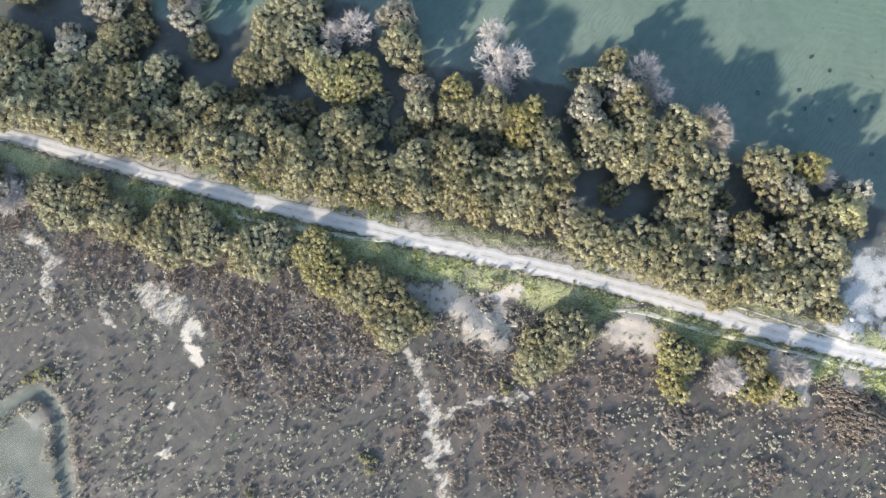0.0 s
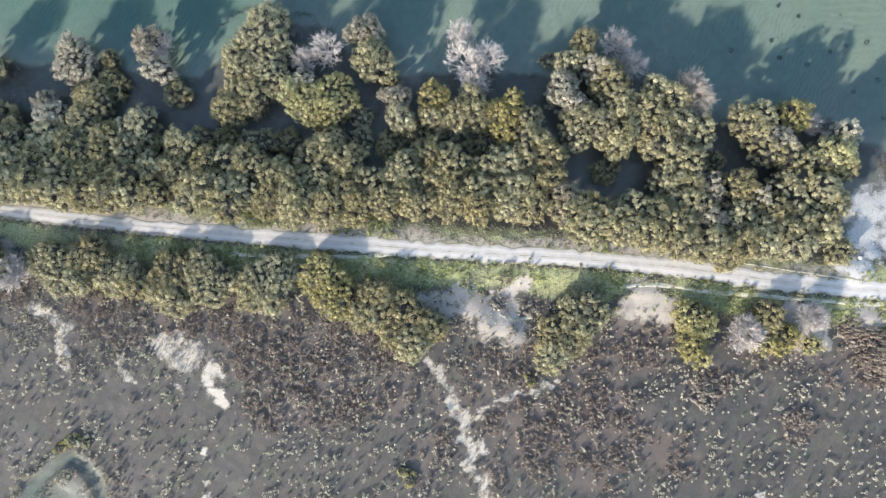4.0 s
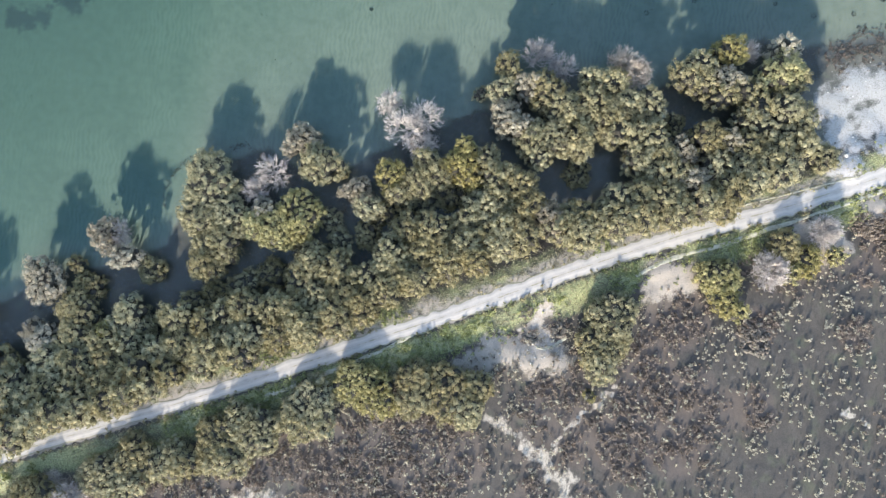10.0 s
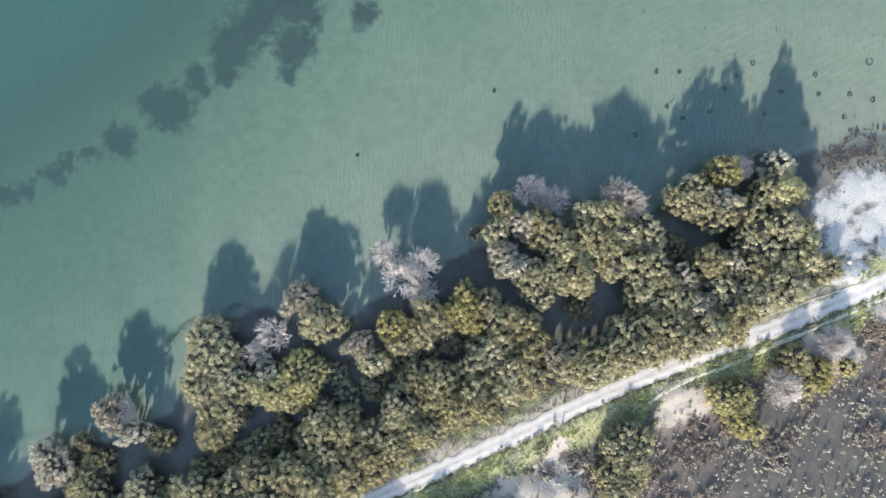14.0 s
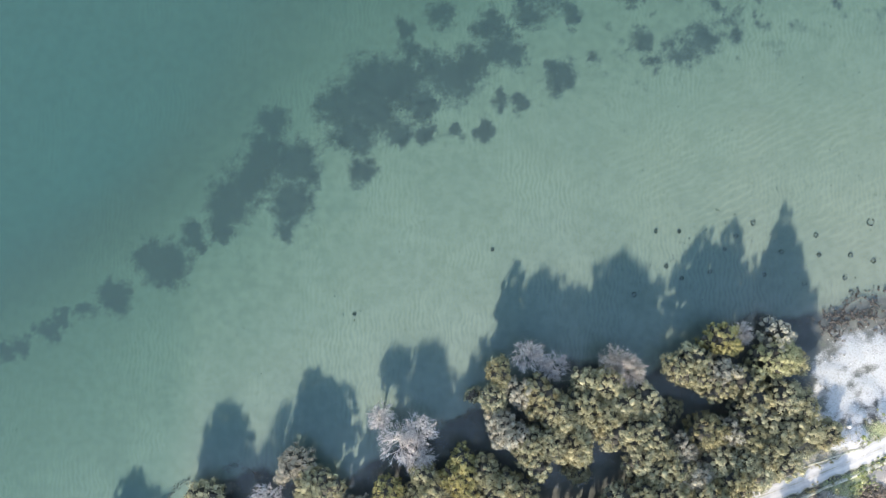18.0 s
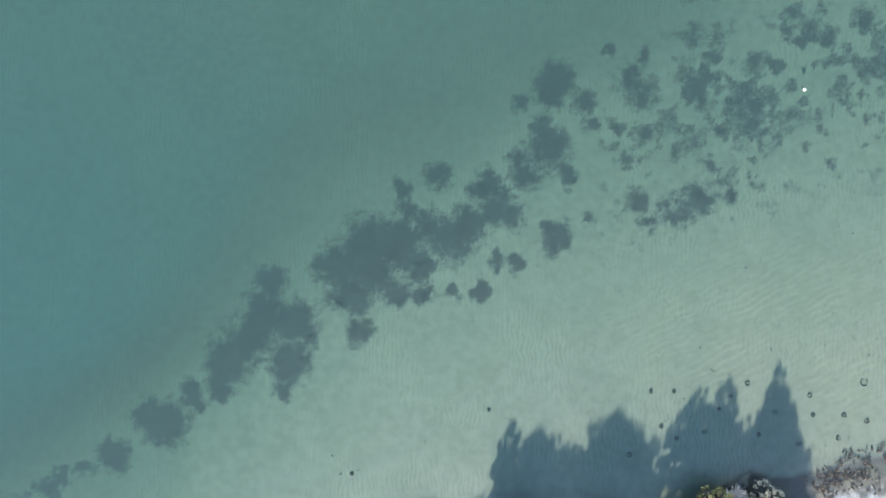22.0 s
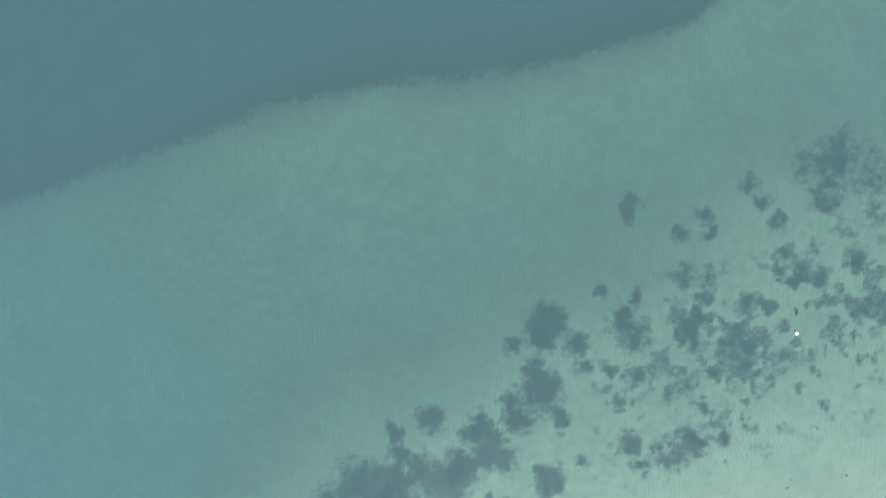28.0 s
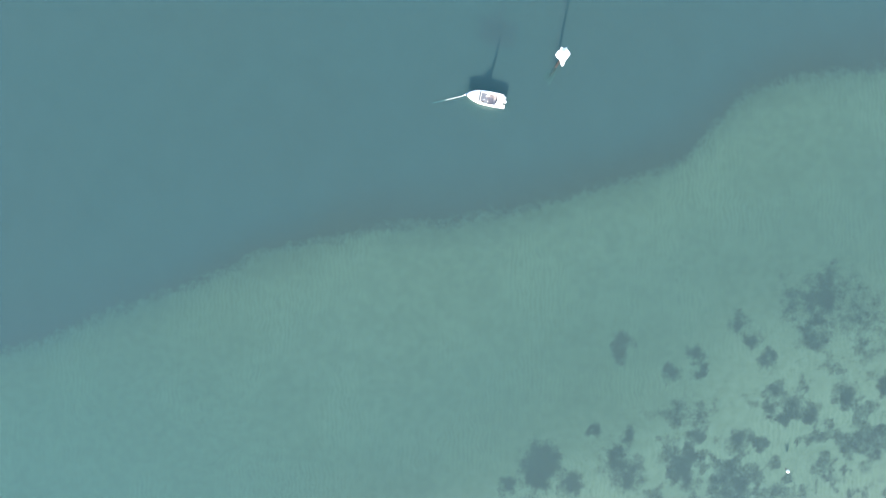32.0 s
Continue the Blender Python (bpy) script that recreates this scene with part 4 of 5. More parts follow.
def living_tree(radius, tall, seed, material, label):
    """A mangrove-like tree: trunk, limbs and crown, its base at the origin."""
    r = np.random.default_rng(seed)
    tree = new("mangrove_tree" if radius > 1.3 else "mangrove_bush")
    high = 0.66 * tall
    stem = tall - high - 0.15
    v, f = tube(bent(r, (0, 0, -0.5), (r.uniform(-.3, .3), r.uniform(-.3, .3), stem + 0.3 * high), 0.15), np.linspace(0.2, 0.1, 5) * (0.5 + radius / 6), 7)
    part_mesh("trunk", mesh_from("trunk", v, f, BARK, True), tree)
    for k in range(4):
        t = 6.28 * (k + r.uniform(-.2, .2)) / 4
        end = (math.cos(t) * radius * 0.6, math.sin(t) * radius * 0.6, stem + 0.45 * high)
        v, f = tube(bent(r, (0, 0, stem * r.uniform(0.45, 0.9)), end, 0.2), np.linspace(0.08, 0.03, 5) * (0.4 + radius / 5), 5)
        part_mesh("limb", mesh_from("limb", v, f, BARK, True), tree)
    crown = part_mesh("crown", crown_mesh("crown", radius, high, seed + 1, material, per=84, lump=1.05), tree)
    crown.location.z = stem
    return tagged(tree, label, "tree" if radius > 1.3 else "bush", "trees along the shore track" if radius > 1.3 else "bushes on the marsh")


def dead_tree(radius, seed, material, label, tall=1.0, dense=7):
    """A leafless tree with fans of fine branches."""
    r = np.random.default_rng(seed)
    tree = new("dead_tree")
    v, f = tube(bent(r, (0, 0, -0.4), (0, 0, 1.4 * tall), 0.1), np.linspace(0.2, 0.12, 5), 7)
    part_mesh("trunk", mesh_from("trunk", v, f, material, True), tree)
    lift = 1.0 * tall

    def dome(t, q):
        return np.array((math.cos(t) * q * radius, math.sin(t) * q * radius, lift + 0.95 * radius * math.sqrt(max(1 - 0.8 * q * q, 0.0)) * r.uniform(0.85, 1.1)))

    for k in range(7):
        t = 6.28 * (k + r.uniform(-.3, .3)) / 6
        q = 0.2 if k == 6 else r.uniform(0.5, 0.68)
        fork = dome(t, q * 0.6) * (1, 1, 0.62)
        line = bent(r, (0, 0, tall * r.uniform(0.7, 1.2)), fork, 0.2, 5)
        pieces = [tube(line, np.linspace(0.09, 0.055, 5), 5)]
        for j in range(dense * 2):
            tip = dome(t + r.normal() * 0.7, math.sqrt(r.uniform(0, 0.5)) if k == 6 else math.sqrt(r.uniform(0.1, 1.0)))
            arm = bent(r, line[r.integers(3, 5)], tip, 0.16, 6)
            pieces.append(tube(arm, np.linspace(0.04, 0.02, 6), 3))
            for i in range(dense + 10):
                c = arm[r.integers(3, 6)]
                away = (tip - arm[0]) / np.linalg.norm(tip - arm[0]) * 0.45 + r.normal(size=3) * 0.34 + np.array((0, 0, 0.3))
                pieces.append(tube([c, c + away * r.uniform(0.4, 1.0)], (0.026, 0.013), 3))
        v, f = join(pieces)
        part_mesh("branch", mesh_from("branch", v, f, material, True), tree)
    return tagged(tree, label, "tree", "dead trees on the shore")


def plant_out(models, rows, seed, tall=None, grow=1.0):
    """Copies of the model nearest in size at each place (x, y, radius); tall is a height in metres or a rule of the place."""
    r = np.random.default_rng(seed)
    for x, y, radius in rows:
        size = min(models, key=lambda k: abs(k[0] - radius))
        model = models[size][int(r.integers(len(models[size])))]
        k = radius * grow / size[0]
        want = tall(x, y) if callable(tall) else tall
        up = want / size[1] * r.uniform(0.93, 1.07) if want else k
        m = pose(x, y, max(float(height(x, y)), -0.3), 0, 0, r.uniform(0, 360)) @ Matrix.Diagonal((k * r.uniform(0.93, 1.07), k * r.uniform(0.93, 1.07), up, 1))
        copy_thing(model, m)
    for group in models.values():
        for model in group:
            for o in (*model.children_recursive, model):
                bpy.data.objects.remove(o)


def grove(sizes, tall, seed, material, label):
    """Model trees by (radius, height), several of each."""
    return {(s, tall): [living_tree(s, tall, seed + int(s * 10) + 7 * k, material, label) for k in range(n)] for s, n in sizes}


def grove_height(x, y):
    east = float(step(-35, 20, x))
    far_west = 1 - float(step(-58, -42, x))
    return 6.9 + 0.1 * east - 1.7 * (1 - east) * float(step(10, 19, track_side(x, y))) - 1.2 * far_west * float(step(5, 11, track_side(x, y))) * (1 - float(step(18, 24, track_side(x, y))))


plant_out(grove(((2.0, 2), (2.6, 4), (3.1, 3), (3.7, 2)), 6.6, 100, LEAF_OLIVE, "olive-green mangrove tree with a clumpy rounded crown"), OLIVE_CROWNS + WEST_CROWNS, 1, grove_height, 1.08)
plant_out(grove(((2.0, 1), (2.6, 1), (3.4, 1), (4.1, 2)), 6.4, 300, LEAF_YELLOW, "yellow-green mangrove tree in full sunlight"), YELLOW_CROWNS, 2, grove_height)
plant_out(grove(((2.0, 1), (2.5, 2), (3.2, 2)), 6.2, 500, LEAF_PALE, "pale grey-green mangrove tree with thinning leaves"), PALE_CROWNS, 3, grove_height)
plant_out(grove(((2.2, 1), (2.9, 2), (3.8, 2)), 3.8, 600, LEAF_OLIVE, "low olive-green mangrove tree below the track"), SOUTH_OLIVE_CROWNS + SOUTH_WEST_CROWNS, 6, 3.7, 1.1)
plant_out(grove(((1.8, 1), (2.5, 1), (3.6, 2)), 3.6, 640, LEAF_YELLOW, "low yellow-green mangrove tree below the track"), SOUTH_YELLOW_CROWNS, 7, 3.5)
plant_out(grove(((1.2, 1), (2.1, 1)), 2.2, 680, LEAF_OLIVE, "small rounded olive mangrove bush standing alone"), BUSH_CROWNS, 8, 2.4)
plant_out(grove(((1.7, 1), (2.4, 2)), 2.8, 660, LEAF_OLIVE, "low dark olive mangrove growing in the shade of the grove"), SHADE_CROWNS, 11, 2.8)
plant_out(grove(((0.9, 2),), 0.9, 690, LEAF_YELLOW, "small yellow-green bush at the edge of the marsh"), MARSH_BUSHES, 9, 0.9)
WHITE = {(s, 0): [dead_tree(s, 700 + int(s * 10), DEAD_WOOD, "bleached white dead tree with dense fine branches", 1.5, 8)] for s in (2.2, 2.8, 3.5)}
plant_out(WHITE, WHITE_CROWNS, 4)
GREY = {(s, 0): [dead_tree(s, 800 + int(s * 10), GREY_WOOD, "bare grey dead tree with spreading branches", 1.3, 6)] for s in (1.8, 2.7)}
plant_out(GREY, GREY_CROWNS, 5, None, 1.1)
BARE = {(s, 0): [dead_tree(s, 860 + int(s * 10), PALE_WOOD, "pale tan mangrove with bare dense twigs", 2.6, 12)] for s in (2.6, 3.2)}
plant_out(BARE, BARE_CROWNS, 12)
SOUTH_GREY = {(s, 0): [dead_tree(s, 840 + int(s * 10), GREY_WOOD, "low leafless grey shrub with dense twigs", 0.4, 14)] for s in (2.5, 3.2)}
plant_out(SOUTH_GREY, SOUTH_GREY_CROWNS, 10)


# ---- low plants ----
def scatter(count, x0, x1, y0, y1, keep, seed):
    """Places in a stretch of the plan, kept with the chance that keep gives."""
    r = np.random.default_rng(seed)
    x, y = r.uniform(x0, x1, count), r.uniform(y0, y1, count)
    ok = r.uniform(0, 1, count) < keep(x, y)
    return x[ok], y[ok], r


def stuff(name, x, y, r, radius, per, leaf, material, label, category, squash=0.9, lift=0.5, jitter=0.55, low=-0.1, solid=0.0, small=False, up=0.0):
    rad = radius[0] + (radius[1] - radius[0]) * r.uniform(0, 1, len(x)) ** 1.6
    centres = np.stack([x, y, height(x, y) + rad * lift], 1)
    v, f = clumps(r, centres, rad, per, leaf, squash, low, jitter, small, up)
    if solid:
        cv, cf = cores(r, centres, rad * solid)
        v, f = np.concatenate([v, cv]), ([f, cf + len(v)] if f.shape[1] == 4 else np.concatenate([f, cf + len(v)]))
    ob = new(name, mesh_from(name, v, f, material))
    return tagged(ob, label, category, kind="stuff")


def clear_of_water(x, y):
    return height(x, y) > 0.02


def marsh_chance(x, y):
    s = track_side(x, y)
    thin = (0.3 + 0.7 * step(0.35, 0.65, rough(x, y, 9.0, 61))) * (0.4 + 0.6 * step(0.4, 0.65, rough(x, y, 2.2, 63)))
    bare = np.maximum(in_patches(SALT_SPOTS + CUTTING, x, y) + 1.7 * in_patches(PALE_BANK + GULLY, x, y), 1 - np.clip(near_line(SALT_LONG, x, y) / 1.5, 0, 1))
    return (s < -7.5) * thin * (1 - 0.55 * bare) * clear_of_water(x, y) * (1 - 0.45 * in_patches(SHRUB_PATCH, x, y))


def shrub_chance(x, y):
    s = track_side(x, y)
    where = np.maximum(in_patches(SHRUB_PATCH, x, y, 0.3), 0.22 * step(0.5, 0.7, rough(x, y, 14.0, 51)))
    bare = np.maximum(1 - step(0.8, 1.8, np.minimum(near_line(SALT_LONG, x, y), near_line(SALT_BRANCH, x, y))), in_patches(PALE_BANK + GULLY, x, y))
    return (s < -6) * (1 - 0.9 * bare) * where * step(0.3, 0.55, rough(x, y, 2.6, 71)) * clear_of_water(x, y)


def lumps(x, y, r, count, spread):
    """Several plants close together at each place."""
    k = 1 + r.integers(0, count, len(x))
    x, y = np.repeat(x, k), np.repeat(y, k)
    return x + r.normal(size=len(x)) * spread, y + r.normal(size=len(x)) * spread


x, y, r = scatter(26000, -80, 84, -82, 30, marsh_chance, 11)
x, y = lumps(x, y, r, 2, 0.16)
stuff("saltmarsh_tufts", x, y, r, (0.10, 0.32), 13, 0.11, LEAF_MARSH, "pale scattered saltmarsh tufts on wet mud", "marsh plants", squash=1.5, lift=1.5, solid=0.5, small=True)


def creek_chance(x, y):
    d = near_line(CREEK, x, y)
    return step(1.1, 1.6, d) * (1 - step(1.8, 2.8, d))


x, y, r = scatter(2800, -50, -14, -80, -52, creek_chance, 22)
x, y = lumps(x, y, r, 3, 0.25)
stuff("creek_bank_plants", x, y, r, (0.09, 0.3), 14, 0.1, LEAF_MARSH, "pale olive tufts along the bank of a small creek", "marsh plants", squash=1.4, lift=1.3, solid=0.5, small=True)


def fringe_chance(x, y):
    s = track_side(x, y)
    edge = step(7.0, 9.0, -s) * (1 - step(17, 27, -s + (rough(x, y, 10, 65) - 0.5) * 14)) * (1 - step(10, 40, x))
    return edge * step(0.36, 0.6, rough(x, y, 2.8, 67)) * (1 - 0.7 * in_patches(SALT_SPOTS, x, y)) * clear_of_water(x, y)


x, y, r = scatter(46000, -80, 40, -60, 10, fringe_chance, 19)
stuff("marsh_fringe_plants", x, y, r, (0.06, 0.2), 9, 0.08, LEAF_MARSH, "dense small grey-green marsh plants below the trees", "marsh plants", lift=0.8, solid=0.5, small=True)
x, y, r = scatter(82000, -80, 84, -82, 30, shrub_chance, 12)
stuff("samphire_shrubs", x, y, r, (0.16, 0.46), 20, 0.10, LEAF_BROWN, "low brown samphire shrubs on the mudflat", "shrubs", lift=0.8, solid=0.5, small=True)


def scrub_mound(x, y, radius, high, seed, material, label):
    """A dense low thicket heaped over a round patch."""
    r = np.random.default_rng(seed)
    n = int(radius * radius * 16)
    t, q = r.uniform(0, 6.2832, n), np.sqrt(r.uniform(0, 1, n))
    wide = radius * (1 + 0.14 * np.sin(2 * t + seed) + 0.1 * np.sin(5 * t))
    px, py = x + np.cos(t) * q * wide, y + np.sin(t) * q * wide
    rad = r.uniform(0.16, 0.4, n)
    at = np.stack([px, py, height(px, py) + high * (1 - 0.8 * q ** 2) * r.uniform(0.75, 1.1, n)], 1)
    lv, lf = clumps(r, at, rad, 16, 0.09, 0.8, -0.2, 0.8, True)
    cv, cf = cores(r, at, rad * 0.6)
    tv, tf = cores(r, at * (1, 1, 0.55), np.full(n, 0.4))
    ob = new("scrub_thicket", mesh_from("scrub_thicket", np.concatenate([lv, cv, tv]), np.concatenate([lf, cf + len(lv), tf + len(lv) + len(cv)]), material))
    return tagged(ob, label, "thicket", kind="stuff")


def verge_chance(x, y):
    s = track_side(x, y)
    south = step(1.05, 1.7, -s) * (1 - step(5.5, 8.5, -s)) * (s < 0)
    north = step(1.05, 1.6, s) * (1 - step(3.0, 6.5, s)) * (s > 0)
    return (south + north) * (0.2 + 0.8 * step(0.3, 0.6, rough(x, y, 5.0, 81))) * (1 - 0.9 * in_patches(PALE_BANK + GULLY, x, y))


for k, (x, y, radius, high) in enumerate([(71.1, 20.0, 4.6, 1.5), (64.9, 20.5, 2.2, 0.9), (48.5, 0.6, 2.8, 0.7), (11.9, -2.9, 1.1, 0.5), (16.3, -1.2, 1.3, 0.6), (10.6, 1.4, 1.2, 0.5), (15.6, -5.6, 0.9, 0.4)]):
    if k < 3:
        scrub_mound(x, y, radius, high, 900 + k, LEAF_DULL, "dense grey-brown scrub thicket at the edge of the marsh")
    else:
        scrub_mound(x, y, radius, high, 900 + k, LEAF_ASH, "pale dry shrubs on the bank below the track")
x, y, r = scatter(70000, -80, 80, -42, 42, verge_chance, 13)
pick = rough(x, y, 7.0, 91) > np.where(track_side(x, y) < 0, 0.42, 0.62)
stuff("verge_grass", x[pick], y[pick], r, (0.14, 0.46), 11, 0.13, LEAF_GRASS, "lush green weeds and grass along the track", "grass", lift=0.3)
stuff("dry_grass", x[~pick], y[~pick], r, (0.08, 0.26), 9, 0.08, LEAF_DRY, "straw-coloured dry grass on the verge", "grass", lift=0.3)


def weed_chance(x, y):
    return 0.8 * step(0.5, 0.85, weed_field(x, y))


x, y, r = scatter(16000, -80, 82, 40, 150, weed_chance, 14)
stuff("seagrass", x, y, r, (0.2, 0.6), 12, 0.10, LEAF_WEED, "dark seagrass meadow on the sandy seabed", "seagrass", lift=0.12, squash=0.05, jitter=0.15, up=0.9)

# rings of dark weed on the shallow sand
for x, y, radius in REEF_RINGS:
    r = np.random.default_rng(int(abs(x * 31 + y * 7)))
    t = r.uniform(0, 6.28, 26)
    px, py = x + np.cos(t) * radius * 0.55, y + np.sin(t) * radius * 0.55
    stuff("weed_ring", px, py, r, (0.06, 0.14), 6, 0.07, LEAF_ALGAE, "small dark ring of weed on pale sand", "seaweed", lift=0.2)


def speck_chance(x, y):
    out = offshore(x, y)
    return (out > 3) * (y < line_at(GRASS_LINE, x) + 8) * (0.5 + 0.5 * step(20, 60, x)) * step(0.3, 0.6, rough(x, y, 9.0, 97))


x, y, r = scatter(2600, -80, 82, 0, 110, speck_chance, 15)
stuff("weed_specks", x, y, r, (0.05, 0.17), 6, 0.09, LEAF_ALGAE, "small dark weed clumps dotted over the sand", "seaweed", lift=0.1, squash=0.5)


def roadside_chance(x, y):
    s = track_side(x, y)
    return (np.exp(-((s + 1.65) / 0.55) ** 2) + 0.6 * np.exp(-((s - 1.7) / 0.4) ** 2)) * step(0.43, 0.6, rough(x, y, 3.5, 99))


x, y, r = scatter(34000, -80, 80, -42, 42, roadside_chance, 16)
stuff("roadside_bushes", x, y, r, (0.12, 0.38), 14, 0.12, LEAF_OLIVE, "small olive bushes at the edge of the track", "bushes", lift=1.0, solid=0.6)


def under_trees(x, y):
    s = track_side(x, y)
    return (s > 4) * (offshore(x, y) < -0.5) * step(0.42, 0.6, rough(x, y, 3.0, 181))


x, y, r = scatter(13000, -80, 60, -30, 52, under_trees, 17)
stuff("understorey_scrub", x, y, r, (0.10, 0.42), 10, 0.09, LEAF_SCRUB, "sparse grey-brown scrub on shaded mud under the trees", "scrub", lift=0.5)


def clearing_chance(x, y):
    return in_patches(CLEARING, x, y, 0.2) * (track_side(x, y) > 8) * step(0.48, 0.64, rough(x, y, 4.0, 217)) * clear_of_water(x, y)


x, y, r = scatter(9000, -62, -10, -12, 24, clearing_chance, 23)
stuff("clearing_scrub", x, y, r, (0.15, 0.5), 14, 0.11, LEAF_SCRUB, "dark patches of low scrub in a shaded mud clearing", "scrub", lift=0.7, solid=0.5, small=True)


def shore_scrub(x, y):
    return in_patches(SHORE_SCRUB, *warped(x, y, 191, 0.8, 0.4), 0.4) * step(0.3, 0.5, rough(x, y, 1.5, 193))


x, y, r = scatter(5000, 54, 84, 40, 60, shore_scrub, 18)
stuff("shore_scrub", x, y, r, (0.12, 0.32), 14, 0.09, LEAF_SCRUB, "brown scrub at the water's edge beside bare white ground", "scrub", lift=0.2, squash=0.6)
for line in (WRACK_WEST, WRACK_MID, WRACK_EAST):
    pts = np.array(line)
    r = np.random.default_rng(len(line) + int(abs(pts[0, 0])))
    u = r.uniform(0, len(line) - 1, 110)
    px = np.interp(u, range(len(line)), pts[:, 0]) + r.normal(size=110) * 0.26
    py = np.interp(u, range(len(line)), pts[:, 1]) + r.normal(size=110) * 0.26
    stuff("wrack_line", px, py, r, (0.06, 0.17), 6, 0.08, LEAF_SCRUB, "brown curved line of drift weed in the shallows", "drift weed", lift=0.3)


# ---- boat, marker, buoy, stones ----
def hull_section(u, half, sheer):
    """Half-breadth and heights of the hull at u, from the stern (0) to the bow (1)."""
    wide = half * (1 - max(u - 0.42, 0) ** 2.2 / 0.58 ** 2.2) ** 0.75 if u < 1 else 0.0
    return wide * (0.93 + 0.07 * min(u / 0.2, 1)), sheer + 0.28 * u * u, -0.32 + 0.30 * max(u - 0.6, 0)


def motor_boat(m):
    boat = new("motor_boat")
    long, half = 6.1, 1.22
    bm = bmesh.new()
    rows = []
    for k in range(25):
        u = k / 24
        w, top, keel = hull_section(u, half, 0.9)
        x = u * long - long / 2
        rows.append([bm.verts.new(p) for p in ((x, -w, top), (x, -w * 0.97, top * 0.55), (x, -w * 0.82, 0.02), (x, 0, keel),
                                               (x, w * 0.82, 0.02), (x, w * 0.97, top * 0.55), (x, w, top))])
    for a, b in zip(rows[:-1], rows[1:]):
        for i in range(6):
            bm.faces.new((a[i], b[i], b[i + 1], a[i + 1]))
    bm.faces.new(rows[0])
    part("hull", bm, GELCOAT, boat, "white glossy hull")
    # foredeck and side decks as one shell with an open cockpit
    bm = bmesh.new()
    rows = []
    for k in range(25):
        u = k / 24
        w, top, keel = hull_section(u, half, 0.9)
        x = u * long - long / 2
        inner = max(w - 0.34, 0.0) if 0.2 < u < 0.62 else 0.0
        rise_ = 0.02 if inner else 0.02 + 0.16 * math.sin(min((u - 0.62) / 0.38, 1) * math.pi) if u >= 0.62 else 0.02
        rows.append((inner, [bm.verts.new(p) for p in ((x, -w, top), (x, -inner, top + rise_), (x, inner, top + rise_), (x, w, top))]))
    for (ia, a), (ib, b) in zip(rows[:-1], rows[1:]):
        for i in range(3):
            if i == 1 and (ia or ib):
                continue
            if len({v.index for v in (a[i], b[i], b[i + 1], a[i + 1])}) and (a[i].co - a[i + 1].co).length + (b[i].co - b[i + 1].co).length > 1e-4:
                bm.faces.new((a[i], b[i], b[i + 1], a[i + 1]))
    bmesh.ops.remove_doubles(bm, verts=bm.verts, dist=0.0005)
    part("deck", bm, GELCOAT, boat, "white foredeck and side decks")
    bm = bmesh.new()
    box(bm, (2.7, 1.95, 0.05), Matrix.Translation((-0.55, 0, 0.22)), 0.01)
    part("cockpit_floor", bm, DECK, boat, "grey-brown carpeted cockpit floor")
    for s in (-1, 1):
        bm = bmesh.new()
        box(bm, (2.7, 0.05, 0.68), Matrix.Translation((-0.55, s * 0.9, 0.57)), 0.01)
        part("cockpit_side", bm, GELCOAT, boat)
    bm = bmesh.new()
    box(bm, (0.06, 1.9, 0.75), Matrix.Translation((0.82, 0, 0.68)), 0.02)
    part("dashboard", bm, GELCOAT, boat)
    bm = bmesh.new()
    box(bm, (1.15, 1.35, 0.09), pose(0.12, 0.12, 1.66, 0, -3, 0), 0.035)
    part("canopy", bm, CANVAS, boat, "dark grey fabric canopy over the helm")
    for dx in (-0.36, 0.56):
        for dy in (-0.48, 0.72):
            v, f = tube([(0.1 + dx, dy, 0.9), (0.1 + dx * 0.95, dy * 0.95, 1.64)], [0.02, 0.02], 6)
            part_mesh("canopy_post", mesh_from("canopy_post", v, f, STEEL, True), boat)
    bm = bmesh.new()
    box(bm, (0.05, 1.7, 0.5), pose(0.95, 0, 1.2, 0, -28, 0), 0.01)
    part("windscreen", bm, DARK_GLASS, boat, "tinted windscreen")
    for s in (-1, 1):
        bm = bmesh.new()
        box(bm, (0.5, 0.5, 0.14), Matrix.Translation((-0.2, s * 0.52, 0.62)), 0.04)
        box(bm, (0.1, 0.5, 0.5), Matrix.Translation((-0.48, s * 0.52, 0.85)), 0.04)
        box(bm, (0.14, 0.14, 0.34), Matrix.Translation((-0.2, s * 0.52, 0.40)), 0.02)
        part("seat", bm, VINYL, boat, "cream padded helm seat")
    bm = bmesh.new()
    box(bm, (0.42, 1.5, 0.36), Matrix.Translation((-1.62, 0, 0.42)), 0.05)
    part("rear_bench", bm, TAN, boat, "tan padded stern bench")
    for s in (-1, 1):
        bm = bmesh.new()
        box(bm, (0.55, 0.62, 0.07), Matrix.Translation((-3.2, s * 0.72, 0.30)), 0.03)
        part("swim_platform", bm, GELCOAT, boat)
    motor = new("outboard_motor")
    motor.parent = boat
    bm = bmesh.new()
    box(bm, (0.62, 0.42, 0.5), Matrix.Translation((-3.3, 0, 0.95)), 0.1)
    part("cowling", bm, GELCOAT, motor, "white engine cowling")
    bm = bmesh.new()
    box(bm, (0.22, 0.16, 1.0), Matrix.Translation((-3.35, 0, 0.25)), 0.04)
    part("drive_leg", bm, BLACK, motor)
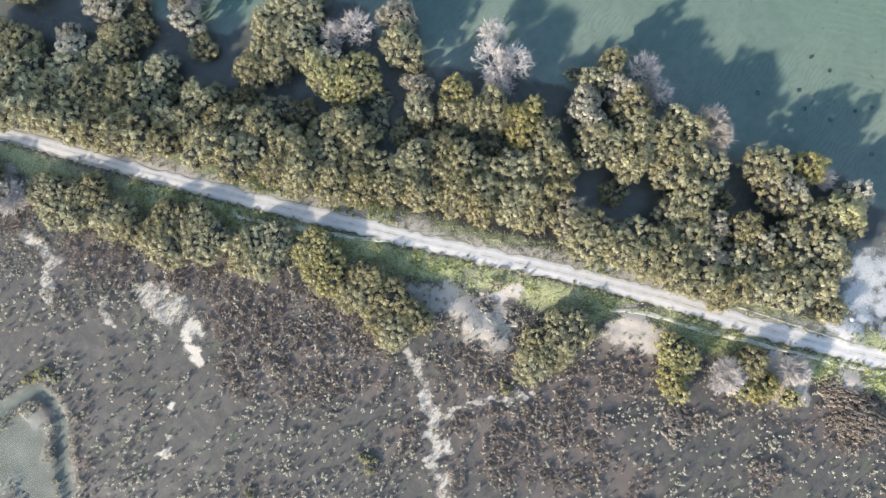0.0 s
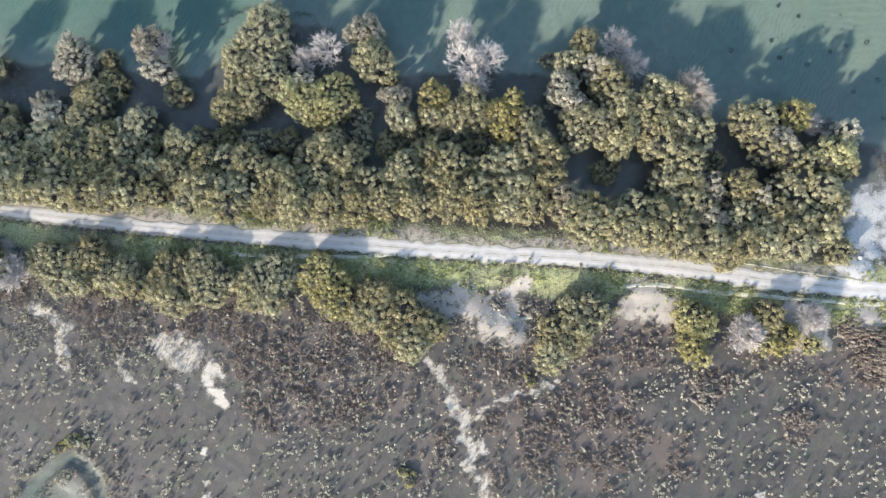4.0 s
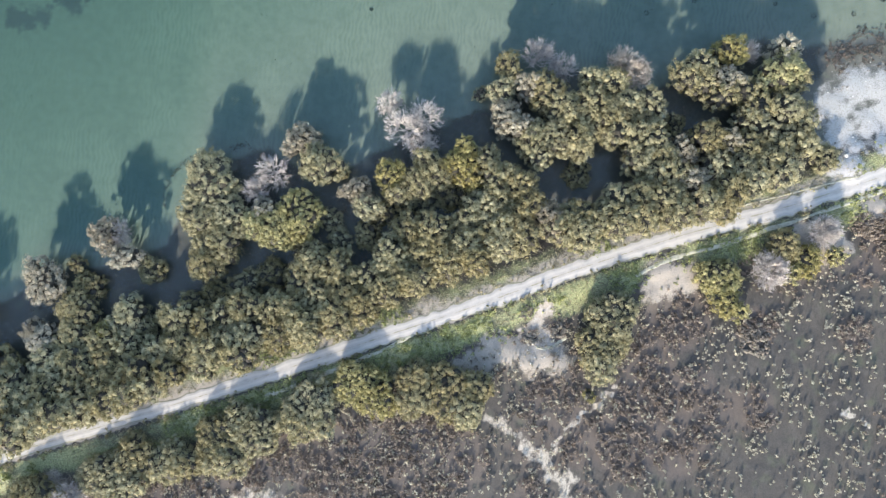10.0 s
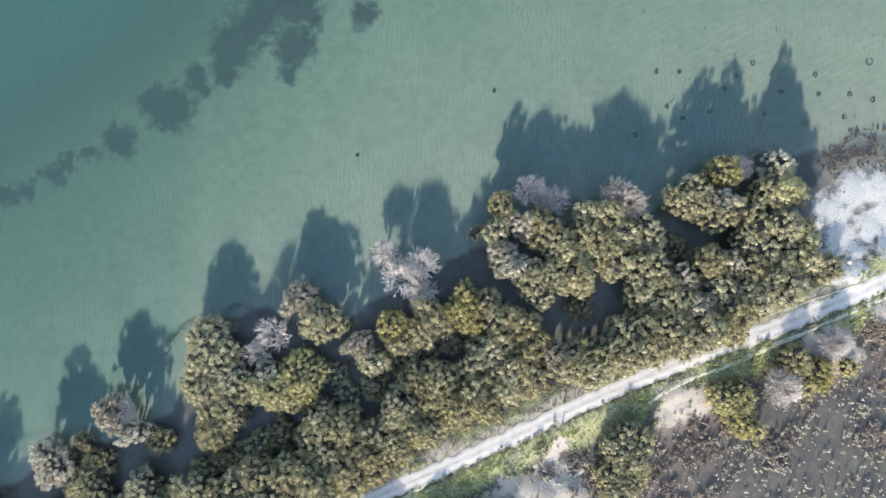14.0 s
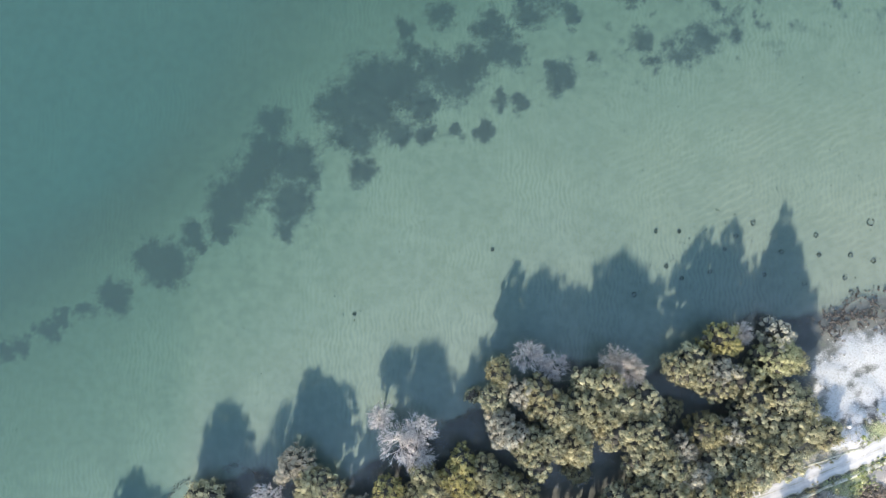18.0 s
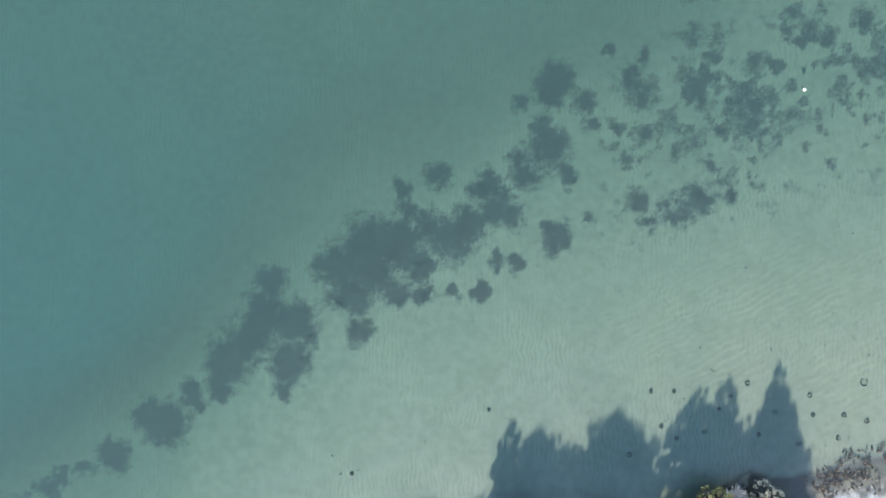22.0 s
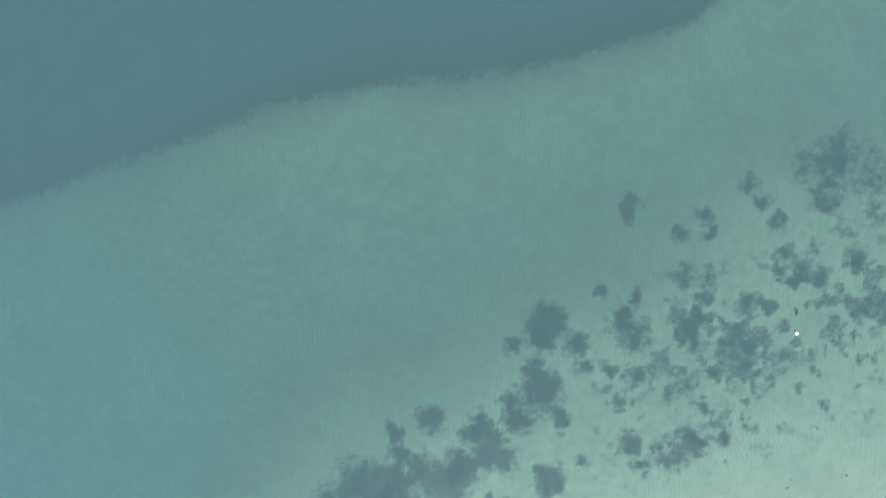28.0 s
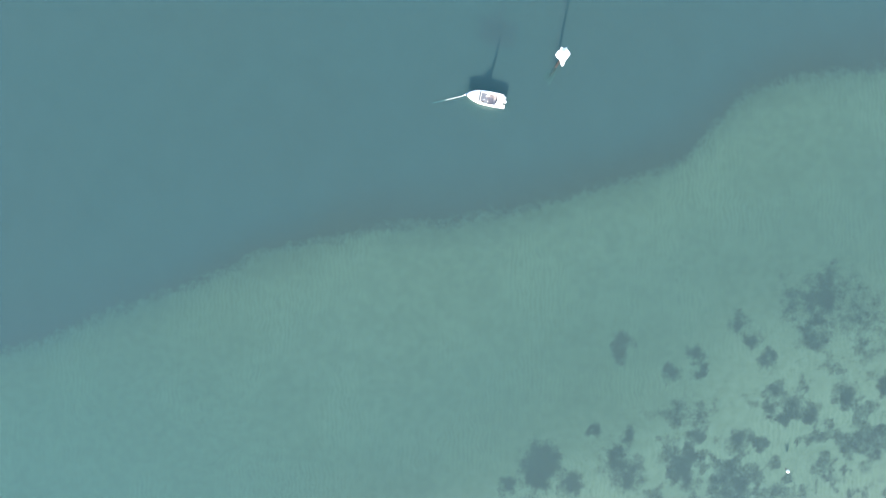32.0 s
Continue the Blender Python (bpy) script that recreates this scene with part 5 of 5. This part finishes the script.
    # bow rail, aerial and bow roller
    for s in (-1, 1):
        v, f = tube([(1.0, s * 1.05, 1.05), (1.3, s * 1.02, 1.25), (2.2, s * 0.75, 1.25), (2.9, s * 0.32, 1.3), (3.15, 0, 1.3)], [0.014] * 5, 6)
        part_mesh("bow_rail", mesh_from("bow_rail", v, f, STEEL, True), boat, "stainless steel bow rail")
    for dx, dy in ((1.9, 0.85), (1.9, -0.85), (2.6, 0.52), (2.6, -0.52)):
        v, f = tube([(dx, dy, 1.0), (dx, dy * 0.98, 1.25)], [0.014, 0.014], 6)
        part_mesh("rail_post", mesh_from("rail_post", v, f, STEEL, True), boat)
    v, f = tube([(0.3, 0.6, 1.74), (-0.1, 0.8, 3.6)], [0.03, 0.012], 6)
    part_mesh("aerial", mesh_from("aerial", v, f, GELCOAT, True), boat)
    v, f = tube([(-0.2, -0.2, 1.6), (-0.45, -0.2, 2.6), (-0.6, -0.2, 3.9)], [0.22, 0.17, 0.07], 10)
    part_mesh("light_mast", mesh_from("light_mast", v, f, GELCOAT, True), boat)
    bm = bmesh.new()
    box(bm, (0.5, 0.2, 0.09), Matrix.Translation((3.15, 0, 1.17)), 0.03)
    part("bow_roller", bm, STEEL, boat)
    bm = bmesh.new()
    box(bm, (0.5, 0.5, 0.05), Matrix.Translation((1.75, 0, 1.14)), 0.02)
    part("deck_hatch", bm, VINYL, boat, "square white deck hatch")
    boat.matrix_world = m
    return tagged(boat, "small white motor boat with a grey canopy, moored by the bow", "boat")


motor_boat(pose(5.15, 174.3, 0.0, 0, 0, 168) @ Matrix.Scale(0.98, 4))
v, f = tube([(2.15, 174.95, 1.0), (1.3, 174.75, 0.35), (0.2, 174.6, 0.03), (-1.4, 174.25, -0.02), (-3.4, 173.8, -0.12)], [0.035, 0.035, 0.03, 0.025, 0.02], 6)
tagged(new("mooring_rope", mesh_from("mooring_rope", v, f, ROPE, True)), "pale mooring rope running from the bow into the water", "rope")


def channel_marker(m):
    marker = new("channel_marker")
    v, f = tube([(0, 0, -6.0), (0, 0, 1.5), (0, 0, 5.6)], [0.22, 0.2, 0.18], 12)
    part_mesh("pile", mesh_from("pile", v, f, RED_PAINT, True), marker, "weathered red pile")
    bm = bmesh.new()
    rim = [(-0.2, 1.35), (0.35, 1.2), (0.55, 1.35), (0.75, 1.0), (1.0, 0.75), (1.2, 0.2), (0.75, -0.35), (0.3, -0.9), (0.2, -1.4), (-0.1, -1.65), (-0.35, -1.3), (-0.5, -0.6), (-0.95, -0.2), (-1.15, 0.25), (-0.75, 0.8), (-0.35, 1.0)]
    low, high = [bm.verts.new((px, py, 5.6)) for px, py in rim], [bm.verts.new((px * 0.97, py * 0.97, 5.78)) for px, py in rim]
    bm.faces.new(high)
    bm.faces.new(low[::-1])
    for k in range(len(rim)):
        k2 = (k + 1) % len(rim)
        bm.faces.new((low[k], low[k2], high[k2], high[k]))
    part("platform", bm, GUANO, marker, "white ragged-edged platform")
    for dx, dy, w, h, turn in ((0.1, 0.5, 0.9, 1.0, 12), (-0.15, -0.35, 0.8, 0.9, 70), (0.5, 0.1, 0.7, 0.8, 130)):
        bm = bmesh.new()
        box(bm, (w, 0.06, h), pose(dx, dy, 5.8 + h / 2, 8, 0, turn), 0.01)
        part("daymark_board", bm, GUANO, marker, "white daymark board")
    for dx, dy in ((-0.25, 1.3), (0.55, 1.25), (-0.1, -1.45)):
        v, f = tube([(dx * 0.4, dy * 0.4, 5.7), (dx, dy, 5.95)], [0.12, 0.1], 6)
        part_mesh("bracket", mesh_from("bracket", v, f, GUANO, True), marker)
    v, f = tube([(0, 0, 5.8), (0, 0, 6.9)], [0.1, 0.1], 8)
    part_mesh("lantern", mesh_from("lantern", v, f, GUANO, True), marker)
    marker.matrix_world = m
    return tagged(marker, "tall channel marker pile with a white top", "channel marker")


channel_marker(pose(16.95, 179.5, 0, 0, 0, 0))


def mooring_buoy(m):
    buoy = new("mooring_buoy")
    bm = bmesh.new()
    bmesh.ops.create_uvsphere(bm, u_segments=20, v_segments=12, radius=0.28)
    for v in bm.verts:
        v.co.z *= 0.85
    part("float", bm, GELCOAT, buoy, "round white float")
    v, f = tube([(0, 0, 0.25), (0, 0, 0.45)], [0.05, 0.05], 8)
    part_mesh("eye", mesh_from("eye", v, f, STEEL, True), buoy)
    bm = bmesh.new()
    box(bm, (0.3, 0.25, 0.12), pose(-0.35, 0.4, 0.02, 0, 0, 40), 0.04)
    part("shackle_block", bm, BLACK, buoy)
    buoy.matrix_world = m
    return tagged(buoy, "small round white mooring buoy afloat", "buoy")


mooring_buoy(pose(54.3, 112.2, 0.08))


def stone(x, y, radius, seed):
    r = np.random.default_rng(seed)
    bm = blob(r, radius, 0.65, 0.18, 2)
    me = bpy.data.meshes.new("stone")
    bm.to_mesh(me)
    bm.free()
    me.materials.append(ROCK)
    ob = new("stone", me)
    ob.location = (x, y, float(height(x, y)) + radius * 0.35)
    return tagged(ob, "pale rough limestone block on bare ground", "stone", "stones on the bare ground")


r = np.random.default_rng(77)
stone(60.4, 31.6, 0.34, 1)
for k in range(36):
    px, py, pr = WHITE_GROUND[int(r.integers(len(WHITE_GROUND)))]
    stone(px + r.normal() * pr * 0.6, py + r.normal() * pr * 0.6, r.uniform(0.05, 0.15), 10 + k)
for k in range(16):
    px, py, pr = PALE_BANK[int(r.integers(5))]
    stone(px + r.normal() * pr * 0.6, py + r.normal() * pr * 0.6, r.uniform(0.06, 0.15), 100 + k)
